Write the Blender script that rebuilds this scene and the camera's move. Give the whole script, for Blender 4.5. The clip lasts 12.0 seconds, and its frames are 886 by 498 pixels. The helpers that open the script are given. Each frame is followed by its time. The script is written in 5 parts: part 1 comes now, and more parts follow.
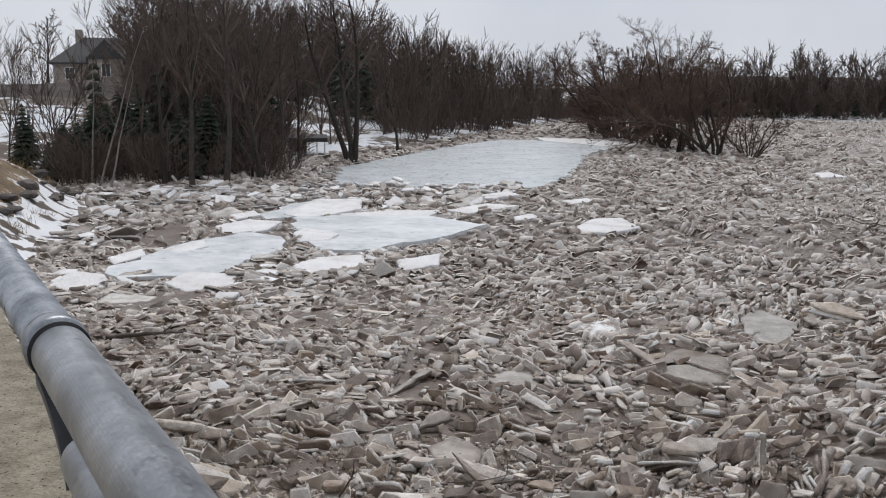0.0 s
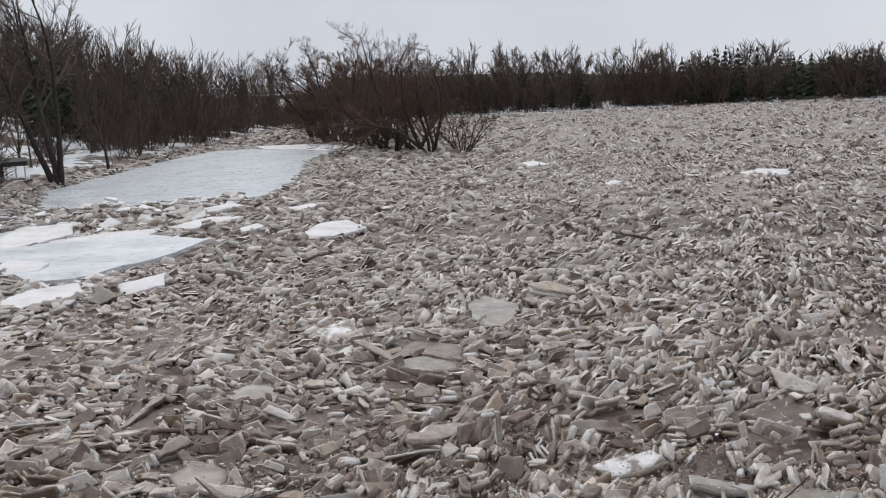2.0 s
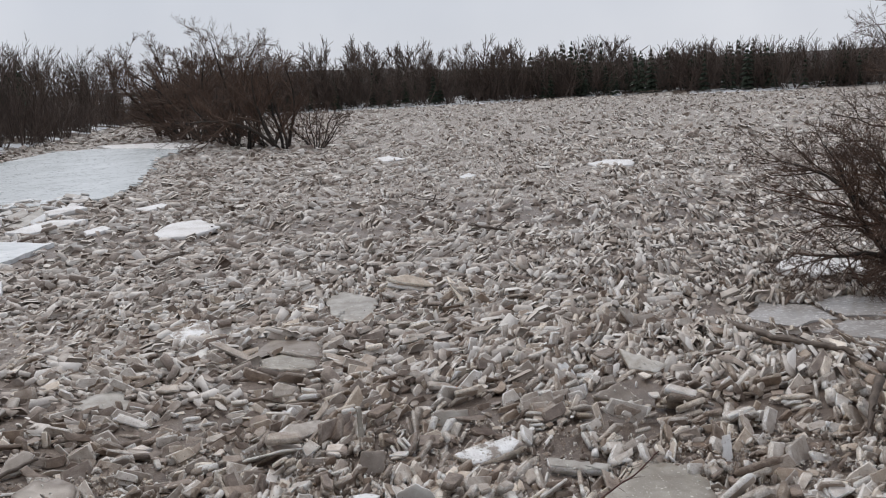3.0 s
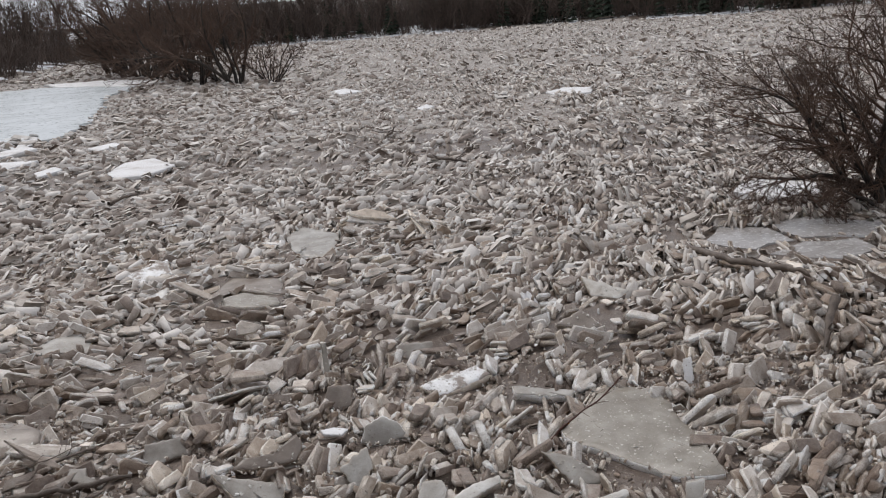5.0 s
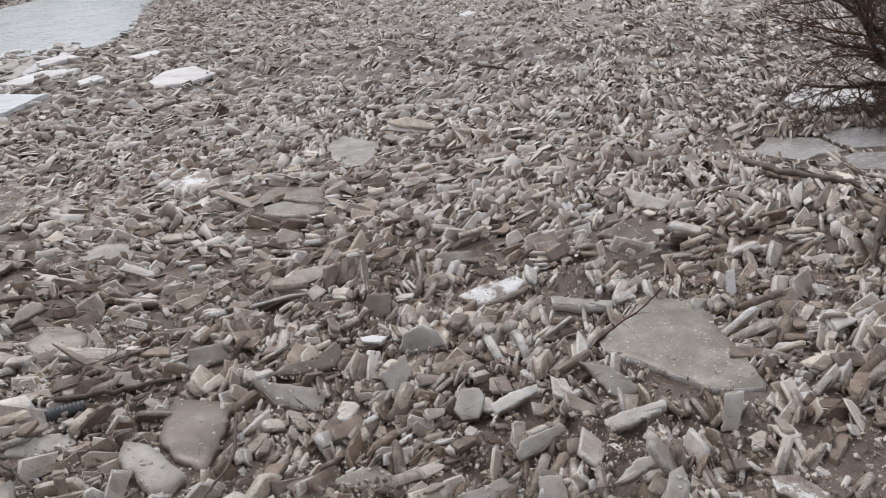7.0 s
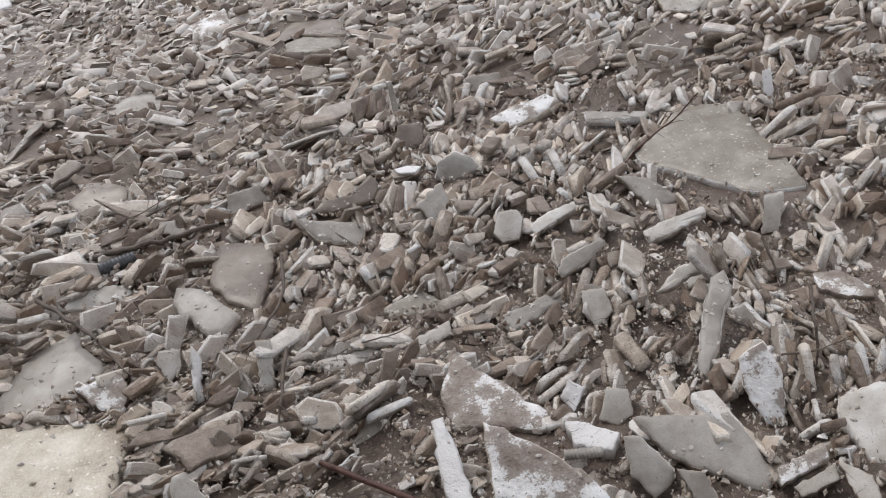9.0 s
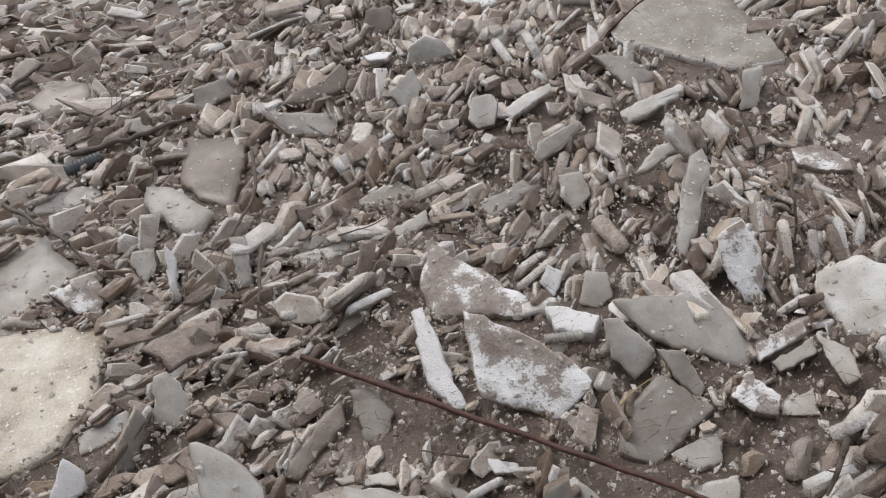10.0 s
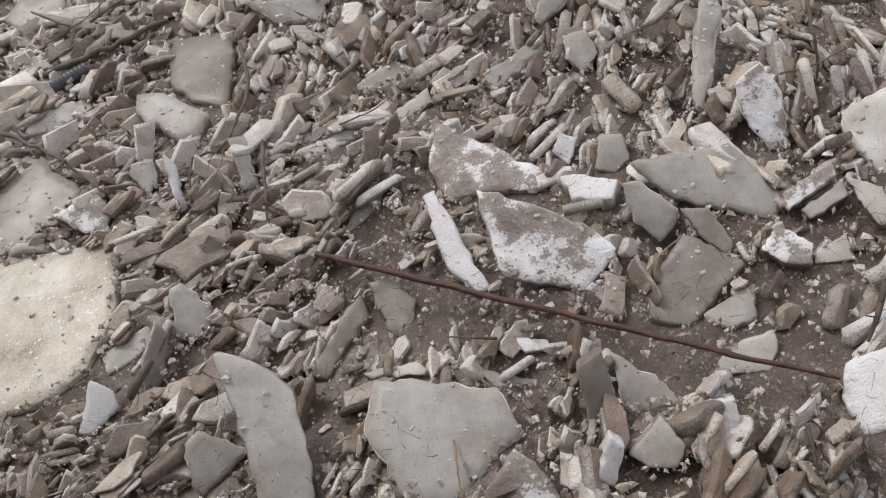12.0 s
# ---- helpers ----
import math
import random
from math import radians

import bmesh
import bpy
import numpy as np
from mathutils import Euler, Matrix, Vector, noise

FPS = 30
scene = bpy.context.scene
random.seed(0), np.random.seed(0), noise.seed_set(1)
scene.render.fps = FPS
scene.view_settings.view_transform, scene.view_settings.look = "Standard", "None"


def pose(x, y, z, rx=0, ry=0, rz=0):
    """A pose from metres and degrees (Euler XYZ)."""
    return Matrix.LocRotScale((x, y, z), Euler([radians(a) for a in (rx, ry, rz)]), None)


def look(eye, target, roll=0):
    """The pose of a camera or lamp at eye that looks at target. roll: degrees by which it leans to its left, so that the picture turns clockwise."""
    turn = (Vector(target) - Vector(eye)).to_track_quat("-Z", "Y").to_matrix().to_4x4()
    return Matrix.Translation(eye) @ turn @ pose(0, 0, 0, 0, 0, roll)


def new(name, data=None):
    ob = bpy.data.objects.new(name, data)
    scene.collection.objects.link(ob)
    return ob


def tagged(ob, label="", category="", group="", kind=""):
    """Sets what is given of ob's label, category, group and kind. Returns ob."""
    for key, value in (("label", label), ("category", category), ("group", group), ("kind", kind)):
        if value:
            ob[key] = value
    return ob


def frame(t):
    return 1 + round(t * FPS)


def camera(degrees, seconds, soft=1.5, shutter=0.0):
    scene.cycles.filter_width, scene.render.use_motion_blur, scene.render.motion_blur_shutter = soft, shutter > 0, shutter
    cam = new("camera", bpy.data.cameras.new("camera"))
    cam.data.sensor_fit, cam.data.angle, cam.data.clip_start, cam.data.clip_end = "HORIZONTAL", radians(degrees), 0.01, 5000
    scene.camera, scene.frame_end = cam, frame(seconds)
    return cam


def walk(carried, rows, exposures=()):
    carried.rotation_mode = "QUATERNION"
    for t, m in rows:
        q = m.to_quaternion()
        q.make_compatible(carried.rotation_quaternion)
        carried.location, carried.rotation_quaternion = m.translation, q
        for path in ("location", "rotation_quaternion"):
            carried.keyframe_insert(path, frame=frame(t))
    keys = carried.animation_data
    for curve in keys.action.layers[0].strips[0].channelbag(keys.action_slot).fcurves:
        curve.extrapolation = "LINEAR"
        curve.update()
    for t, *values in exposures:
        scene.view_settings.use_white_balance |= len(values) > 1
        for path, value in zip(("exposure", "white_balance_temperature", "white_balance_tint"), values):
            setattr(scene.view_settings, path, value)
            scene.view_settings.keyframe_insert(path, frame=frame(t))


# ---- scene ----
cam = camera(50.5, 12.0, soft=1.1)
PATH = [
    (0, (0.529, -0.207, 4.668), (-0.164, 1.639, 4.333), 0.1),
    (0.5, (0.547, -0.185, 4.655), (-0.058, 1.693, 4.331), -1.4),
    (1, (0.552, -0.143, 4.633), (0.061, 1.768, 4.304), -1.2),
    (1.5, (0.563, -0.143, 4.66), (0.227, 1.8, 4.323), -2.0),
    (2, (0.575, -0.166, 4.658), (0.435, 1.801, 4.322), -2.7),
    (2.5, (0.607, -0.116, 4.629), (0.634, 1.854, 4.286), -3.1),
    (3, (0.614, -0.137, 4.625), (0.773, 1.824, 4.266), -3.0),
    (3.2, (0.644, -0.147, 4.629), (0.835, 1.81, 4.261), -3.0),
    (4.8, (0.603, -0.057, 4.606), (0.846, 1.869, 4.127), -3.7),
    (5, (0.612, -0.065, 4.611), (0.842, 1.856, 4.107), -4.1),
    (5.5, (0.617, -0.017, 4.588), (0.813, 1.893, 4.03), -4.2),
    (6, (0.616, 0.007, 4.58), (0.797, 1.905, 3.977), -4.1),
    (6.5, (0.616, 0.027, 4.582), (0.773, 1.914, 3.939), -3.9),
    (6.7, (0.628, 0.028, 4.574), (0.77, 1.912, 3.917), -4.0),
    (8.3, (0.666, 0.002, 4.55), (0.702, 1.81, 3.696), -9.4),
    (8.5, (0.648, 0.015, 4.563), (0.673, 1.801, 3.664), -10.1),
    (9, (0.643, 0.045, 4.563), (0.641, 1.776, 3.561), -10.9),
    (9.5, (0.658, 0.094, 4.526), (0.647, 1.759, 3.417), -11.9),
    (9.9, (0.651, 0.13, 4.501), (0.647, 1.744, 3.32), -13.0),
    (10, (0.667, 0.143, 4.499), (0.66, 1.74, 3.296), -13.1),
    (10.5, (0.676, 0.187, 4.446), (0.668, 1.71, 3.149), -13.0),
    (11, (0.667, 0.244, 4.448), (0.569, 1.732, 3.115), -15.1),
    (11.5, (0.708, 0.311, 4.388), (0.631, 1.787, 3.041), -19.4),
    (12, (0.689, 0.338, 4.378), (0.58, 1.774, 2.99), -21.8),
]
walk(cam, [(t, look(eye, target, roll)) for t, eye, target, roll in PATH], [(0, -0.17, 6530, 11), (3.2, -0.16, 6560, 11), (6.5, -0.09, 6650, 12), (8.5, 0.02, 6640, 12), (9.5, 0.05, 6670, 12), (12, 0.12, 6750, 13)])

# ---- light ----
world = bpy.data.worlds.new("overcast_sky")
scene.world = world
world.use_nodes = True
wt = world.node_tree
sky = wt.nodes.new("ShaderNodeTexSky")
sky.sky_type = "NISHITA"
sky.sun_disc = False
sky.sun_elevation, sky.sun_rotation = radians(55), radians(331)
cloud = wt.nodes.new("ShaderNodeTexNoise")
cloud.inputs["Scale"].default_value = 2.2
cloud.inputs["Detail"].default_value = 5
cloud_ramp = wt.nodes.new("ShaderNodeValToRGB")
cloud_ramp.color_ramp.elements[0].position, cloud_ramp.color_ramp.elements[0].color = 0.34, (6.6, 7.02, 7.85, 1)
cloud_ramp.color_ramp.elements[1].position, cloud_ramp.color_ramp.elements[1].color = 0.68, (8.4, 8.72, 9.4, 1)
wmix = wt.nodes.new("ShaderNodeMix")
wmix.data_type = "RGBA"
wmix.inputs[0].default_value = 0.93
wt.links.new(cloud.outputs["Fac"], cloud_ramp.inputs[0])
wt.links.new(sky.outputs[0], wmix.inputs[6])
wt.links.new(cloud_ramp.outputs[0], wmix.inputs[7])
wt.links.new(wmix.outputs[2], wt.nodes["Background"].inputs[0])
wt.nodes["Background"].inputs[1].default_value = 0.1
sun = new("sun", bpy.data.lights.new("sun", "SUN"))
sun.data.energy, sun.data.angle, sun.data.color = 1.5, radians(24), (1.0, 0.97, 0.93)
sun.matrix_world = look((-5, 9, 15), (0, 0, 0))


# ---- materials ----
def material(name, stops, scale=6.0, rough=(0.5, 0.7), bump=0.3, bump_scale=40.0, fine=90.0, vary=0.0, metal=0.0, distance=0.02, speck=None, stretch=None, grain=0.3, contrast=1.0, wet=0.0, deep=0.0, hue=0.0):
    """Mottled surface: two scales of noise over a ramp of colours, with relief; vary shifts the ramp and hue the tint from piece to piece, deep lets light into the ice."""
    m = bpy.data.materials.new(name)
    m.use_nodes = True
    t = m.node_tree
    bsdf = t.nodes["Principled BSDF"]
    geo = t.nodes.new("ShaderNodeNewGeometry")
    pos = geo.outputs["Position"]
    if stretch:
        mp = t.nodes.new("ShaderNodeMapping")
        mp.inputs["Scale"].default_value = stretch
        t.links.new(pos, mp.inputs["Vector"])
        pos = mp.outputs[0]

    def noise_node(s, detail=6, rough_=0.6):
        n = t.nodes.new("ShaderNodeTexNoise")
        n.inputs["Scale"].default_value, n.inputs["Detail"].default_value, n.inputs["Roughness"].default_value = s, detail, rough_
        t.links.new(pos, n.inputs["Vector"])
        return n.outputs["Fac"]

    def calc(op, a, b, c=None):
        n = t.nodes.new("ShaderNodeMath")
        n.operation = op
        for i, v in enumerate((a, b) if c is None else (a, b, c)):
            if isinstance(v, (int, float)):
                n.inputs[i].default_value = v
            else:
                t.links.new(v, n.inputs[i])
        return n.outputs[0]

    big, small = noise_node(scale), noise_node(fine, 4)
    value = calc("ADD", calc("MULTIPLY", big, 1 - grain), calc("MULTIPLY", small, grain))
    value = calc("MULTIPLY_ADD", value, contrast, 0.5 - 0.5 * contrast)
    if vary:
        info = t.nodes.new("ShaderNodeObjectInfo")
        own = calc("FRACT", calc("ADD", geo.outputs["Random Per Island"], info.outputs["Random"]), 0)
        value = calc("ADD", value, calc("MULTIPLY", calc("SUBTRACT", own, 0.5), vary))
    ramp = t.nodes.new("ShaderNodeValToRGB")
    e = ramp.color_ramp.elements
    while len(e) < len(stops):
        e.new(0.5)
    for el, (p, c) in zip(e, stops):
        el.position, el.color = p, (*c, 1)
    t.links.new(value, ramp.inputs[0])
    colour = ramp.outputs[0]
    if hue:
        tint = t.nodes.new("ShaderNodeValToRGB")
        for el, (p, c) in zip([tint.color_ramp.elements[0], tint.color_ramp.elements[1], tint.color_ramp.elements.new(0.35), tint.color_ramp.elements.new(0.7)], ((0.0, (1.12, 0.98, 0.80)), (1.0, (0.84, 0.97, 1.0)), (0.35, (1.05, 0.99, 0.93)), (0.7, (1.0, 1.0, 1.0)))):
            el.position, el.color = p, (*c, 1)
        t.links.new(calc("FRACT", calc("MULTIPLY", own, 7.31), 0), tint.inputs[0])
        shade = t.nodes.new("ShaderNodeMix")
        shade.data_type, shade.blend_type = "RGBA", "MULTIPLY"
        shade.inputs[0].default_value = hue
        t.links.new(colour, shade.inputs[6])
        t.links.new(tint.outputs[0], shade.inputs[7])
        colour = shade.outputs[2]
    if speck:
        n = noise_node(speck[0], 3, 0.5)
        mask = t.nodes.new("ShaderNodeValToRGB")
        mask.color_ramp.elements[0].position, mask.color_ramp.elements[1].position = speck[1], speck[1] + speck[3]
        t.links.new(n, mask.inputs[0])
        mix = t.nodes.new("ShaderNodeMix")
        mix.data_type = "RGBA"
        t.links.new(mask.outputs[0], mix.inputs[0])
        t.links.new(colour, mix.inputs[6])
        mix.inputs[7].default_value = (*speck[2], 1)
        colour = mix.outputs[2]
    t.links.new(colour, bsdf.inputs["Base Color"])
    t.links.new(calc("MULTIPLY_ADD", small, rough[1] - rough[0], rough[0]), bsdf.inputs["Roughness"])
    bsdf.inputs["Metallic"].default_value = metal
    bsdf.inputs["Subsurface Weight"].default_value, bsdf.inputs["Subsurface Scale"].default_value = deep, 0.03
    bsdf.inputs["Subsurface Radius"].default_value = (1.0, 0.9, 0.8)
    bsdf.inputs["Coat Weight"].default_value, bsdf.inputs["Coat Roughness"].default_value = wet, 0.16
    b = t.nodes.new("ShaderNodeBump")
    b.inputs["Strength"].default_value, b.inputs["Distance"].default_value = bump, distance
    t.links.new(calc("ADD", noise_node(bump_scale, 5), calc("MULTIPLY", small, 0.4)), b.inputs["Height"])
    t.links.new(b.outputs[0], bsdf.inputs["Normal"])
    return m


RUBBLE = material("dirty_ice", [(0.02, (0.096, 0.066, 0.050)), (0.28, (0.231, 0.178, 0.142)), (0.52, (0.369, 0.315, 0.268)), (0.76, (0.555, 0.508, 0.460)), (0.97, (0.747, 0.719, 0.685))], 5, (0.24, 0.52), 0.5, 30, 90, 0.75, speck=(55, 0.66, (0.13, 0.092, 0.07), 0.05), grain=0.34, contrast=1.5, wet=0.2, deep=0.25, hue=0.6)
RIM = material("broken_ice_rim", [(0.05, (0.158, 0.116, 0.091)), (0.3, (0.316, 0.264, 0.222)), (0.52, (0.499, 0.453, 0.407)), (0.74, (0.748, 0.721, 0.682)), (0.92, (0.863, 0.849, 0.832))], 9, (0.35, 0.7), 0.9, 55, 110, 0.85, speck=(70, 0.64, (0.13, 0.095, 0.073), 0.05), grain=0.42, contrast=1.8, wet=0.1, deep=0.2, hue=0.55)
FARICE = material("far_ice", [(0.05, (0.133, 0.095, 0.074)), (0.32, (0.331, 0.274, 0.232)), (0.58, (0.495, 0.440, 0.393)), (0.85, (0.706, 0.668, 0.626))], 2.5, (0.4, 0.65), 0.4, 14, 40, 0.75)
FARRIM = material("far_ice_rim", [(0.05, (0.195, 0.147, 0.117)), (0.32, (0.415, 0.358, 0.308)), (0.58, (0.592, 0.543, 0.493)), (0.85, (0.750, 0.719, 0.681))], 1.2, (0.45, 0.7), 0.5, 14, 40, 0.7)
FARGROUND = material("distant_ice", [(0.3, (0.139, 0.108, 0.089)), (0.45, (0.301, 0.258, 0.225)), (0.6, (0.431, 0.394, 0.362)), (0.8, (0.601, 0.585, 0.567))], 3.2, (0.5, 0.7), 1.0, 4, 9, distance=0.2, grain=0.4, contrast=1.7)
SLUSH = material("brown_slush", [(0.25, (0.065, 0.044, 0.032)), (0.5, (0.119, 0.086, 0.066)), (0.75, (0.225, 0.180, 0.149))], 1.6, (0.3, 0.6), 0.8, 26, 70, distance=0.03, grain=0.45, contrast=1.6, wet=0.12, speck=(34, 0.61, (0.28, 0.235, 0.2), 0.05))
TONES = {
    "grey": material("grey_ice", [(0.2, (0.171, 0.145, 0.122)), (0.5, (0.291, 0.268, 0.238)), (0.8, (0.445, 0.425, 0.393))], 3, (0.35, 0.6), 0.3, 12, 130, 0.25, speck=(70, 0.66, (0.17, 0.13, 0.10), 0.06), grain=0.2, contrast=1.7, wet=0.14, deep=0.3),
    "pale": material("pale_ice", [(0.2, (0.335, 0.293, 0.246)), (0.5, (0.502, 0.474, 0.432)), (0.8, (0.688, 0.674, 0.642))], 4, (0.35, 0.6), 0.35, 16, 130, 0.25, speck=(60, 0.66, (0.25, 0.195, 0.155), 0.06), grain=0.25, contrast=1.7, wet=0.14, deep=0.3),
    "brown": material("muddy_ice", [(0.2, (0.13, 0.10, 0.08)), (0.5, (0.215, 0.178, 0.148)), (0.8, (0.34, 0.298, 0.26))], 3, (0.32, 0.55), 0.25, 12, 120, 0.2, speck=(60, 0.68, (0.48, 0.44, 0.39), 0.05), grain=0.2, contrast=1.7, wet=0.14, deep=0.3),
    "clear": material("clear_ice", [(0.2, (0.165, 0.138, 0.108)), (0.5, (0.262, 0.235, 0.196)), (0.8, (0.40, 0.37, 0.325))], 2.6, (0.32, 0.55), 0.3, 12, 110, 0.1, speck=(30, 0.64, (0.66, 0.63, 0.57), 0.05), grain=0.25, contrast=1.8, wet=0.14, deep=0.3),
    "beige": material("beige_ice", [(0.2, (0.20, 0.155, 0.11)), (0.38, (0.40, 0.345, 0.27)), (0.55, (0.55, 0.50, 0.41)), (0.8, (0.72, 0.68, 0.60))], 2.2, (0.35, 0.6), 0.5, 14, 60, 0.1, speck=(26, 0.63, (0.74, 0.71, 0.65), 0.04), grain=0.3, contrast=1.9, wet=0.14, deep=0.3),
    "frost": material("frosted_ice", [(0.25, (0.23, 0.183, 0.155)), (0.46, (0.36, 0.318, 0.285)), (0.51, (0.70, 0.69, 0.68)), (0.72, (0.88, 0.88, 0.88))], 3.2, (0.3, 0.65), 0.8, 22, 60, 0.1, speck=(44, 0.655, (0.17, 0.125, 0.1), 0.04), grain=0.16, contrast=2.3, deep=0.2),
    "white": material("snowy_ice", [(0.25, (0.56, 0.53, 0.50)), (0.45, (0.74, 0.73, 0.725)), (0.75, (0.86, 0.86, 0.86))], 1.5, (0.4, 0.7), 0.5, 12, 90, 0.1, speck=(22, 0.66, (0.34, 0.285, 0.24), 0.06), contrast=1.5, distance=0.06),
}
SHOREICE = material("snowy_shore_ice", [(0.15, (0.27, 0.225, 0.19)), (0.45, (0.48, 0.45, 0.42)), (0.75, (0.80, 0.80, 0.80))], 2, (0.4, 0.7), 0.5, 12, 40, 0.6, contrast=1.4)
SHEET = material("sheet_ice", [(0.2, (0.36, 0.39, 0.39)), (0.45, (0.53, 0.565, 0.575)), (0.6, (0.63, 0.665, 0.68)), (0.8, (0.82, 0.84, 0.85))], 0.45, (0.12, 0.5), 0.1, 3, 4, 0.0, stretch=(0.75, 1.25, 1), grain=0.35, contrast=1.5)
WETSHEET = material("grey_sheet_ice", [(0.25, (0.22, 0.197, 0.178)), (0.5, (0.36, 0.342, 0.33)), (0.75, (0.62, 0.61, 0.605))], 0.9, (0.1, 0.4), 0.2, 4, 12, 0.0)
BANK = material("leafy_bank", [(0.3, (0.05, 0.038, 0.03)), (0.47, (0.10, 0.075, 0.055)), (0.5, (0.14, 0.11, 0.085)), (0.53, (0.68, 0.71, 0.74)), (0.8, (0.80, 0.81, 0.83))], 0.16, (0.7, 0.9), 0.8, 3, 1.4, distance=0.15)
WOODFLOOR = material("woodland_floor", [(0.3, (0.026, 0.019, 0.016)), (0.5, (0.048, 0.036, 0.030)), (0.75, (0.078, 0.060, 0.050))], 0.5, (0.8, 0.95), 1.0, 1.5, 4, distance=0.4)
SNOW = material("old_snow", [(0.2, (0.60, 0.60, 0.60)), (0.5, (0.76, 0.77, 0.79)), (0.8, (0.84, 0.85, 0.87))], 0.8, (0.6, 0.8), 0.5, 5, 20, speck=(0.9, 0.545, (0.085, 0.064, 0.048), 0.03), distance=0.05)
GRASS = material("grass_and_snow", [(0.2, (0.035, 0.025, 0.018)), (0.42, (0.13, 0.085, 0.042)), (0.56, (0.21, 0.145, 0.075)), (0.6, (0.62, 0.61, 0.60)), (0.75, (0.82, 0.83, 0.85))], 0.55, (0.7, 0.9), 0.9, 6, 5, distance=0.12, grain=0.35, contrast=1.5)
DRYGRASS = material("dry_grass_blades", [(0.3, (0.12, 0.08, 0.035)), (0.5, (0.22, 0.15, 0.075)), (0.75, (0.34, 0.25, 0.13))], 3, (0.7, 0.9), 0.1, 30, 60, 0.4)
NEARSHEET = material("white_sheet_ice", [(0.2, (0.44, 0.47, 0.475)), (0.42, (0.62, 0.655, 0.67)), (0.58, (0.74, 0.765, 0.78)), (0.8, (0.86, 0.87, 0.88))], 0.5, (0.15, 0.55), 0.4, 3, 4, 0.0, stretch=(0.75, 1.25, 1), grain=0.4, contrast=1.7, distance=0.04)
BARK = material("grey_brown_bark", [(0.3, (0.017, 0.013, 0.011)), (0.5, (0.032, 0.025, 0.020)), (0.75, (0.072, 0.058, 0.048))], 6, (0.7, 0.9), 0.6, 30, 60, 0.2)
TWIG = material("bare_twigs", [(0.3, (0.050, 0.036, 0.029)), (0.5, (0.086, 0.061, 0.049)), (0.75, (0.144, 0.104, 0.084))], 2, (0.7, 0.9), 0.1, 30, 60, 0.3)
WILLOW = material("willow_twigs", [(0.3, (0.05, 0.031, 0.022)), (0.5, (0.085, 0.05, 0.034)), (0.75, (0.14, 0.078, 0.05))], 2, (0.6, 0.85), 0.1, 30, 60, 0.3)
PALEBARK = material("pale_bark", [(0.3, (0.10, 0.09, 0.08)), (0.5, (0.22, 0.20, 0.18)), (0.75, (0.36, 0.34, 0.31))], 8, (0.7, 0.9), 0.4, 30, 60)
NEEDLES = material("spruce_needles", [(0.3, (0.012, 0.018, 0.010)), (0.5, (0.022, 0.034, 0.019)), (0.75, (0.04, 0.052, 0.03))], 3, (0.7, 0.9), 0.3, 20, 40, 0.3)
WETWOOD = material("wet_wood", [(0.3, (0.045, 0.033, 0.025)), (0.5, (0.10, 0.075, 0.058)), (0.75, (0.19, 0.15, 0.12))], 9, (0.35, 0.7), 0.6, 50, 120, 0.2)
REDWOOD = material("reddish_bark", [(0.3, (0.04, 0.015, 0.010)), (0.5, (0.08, 0.032, 0.022)), (0.75, (0.15, 0.08, 0.06))], 14, (0.35, 0.65), 0.5, 60, 130)
STRAW = material("dry_straw", [(0.3, (0.22, 0.15, 0.07)), (0.6, (0.42, 0.31, 0.15))], 14, (0.5, 0.8), 0.1, 50, 90, 0.3)
STEEL = material("galvanised_steel", [(0.25, (0.19, 0.205, 0.225)), (0.5, (0.34, 0.36, 0.385)), (0.75, (0.56, 0.58, 0.61))], 9, (0.22, 0.5), 0.15, 60, 160, metal=0.85, speck=(22, 0.64, (0.07, 0.078, 0.088), 0.1), contrast=1.6)
DARKSTEEL = material("dark_steel", [(0.3, (0.05, 0.053, 0.058)), (0.7, (0.12, 0.125, 0.135))], 12, (0.4, 0.6), 0.15, 60, 160, metal=0.5)
# near-black colour for the shade inside the rail's joint gaps
GAPSHADE = material("joint_gap_shade", [(0.3, (0.008, 0.008, 0.009)), (0.7, (0.018, 0.018, 0.02))], 20, (0.6, 0.8), 0.1, 60, 120)
CONCRETE = material("stained_concrete", [(0.2, (0.13, 0.108, 0.075)), (0.5, (0.30, 0.26, 0.19)), (0.8, (0.46, 0.41, 0.32))], 9, (0.7, 0.9), 1.0, 60, 70, speck=(50, 0.62, (0.06, 0.045, 0.03), 0.05), grain=0.45, contrast=1.8)
STONE = material("house_stone", [(0.3, (0.24, 0.205, 0.175)), (0.7, (0.38, 0.335, 0.29))], 2, (0.7, 0.9), 0.4, 6, 12)
DARKSTONE = material("dark_rock", [(0.3, (0.019, 0.014, 0.013)), (0.5, (0.045, 0.035, 0.028)), (0.75, (0.098, 0.079, 0.066))], 5, (0.5, 0.8), 0.8, 14, 40, 0.3)
SHINGLE = material("roof_shingle", [(0.3, (0.03, 0.03, 0.033)), (0.7, (0.07, 0.07, 0.075))], 3, (0.7, 0.9), 0.3, 8, 20)
WHITEPAINT = material("white_paint", [(0.3, (0.6, 0.6, 0.6)), (0.7, (0.75, 0.75, 0.75))], 3, (0.5, 0.7), 0.1, 30, 60)
GLASS = material("window_glass", [(0.3, (0.02, 0.022, 0.025)), (0.7, (0.04, 0.042, 0.045))], 2, (0.05, 0.1), 0.0, 30, 60)


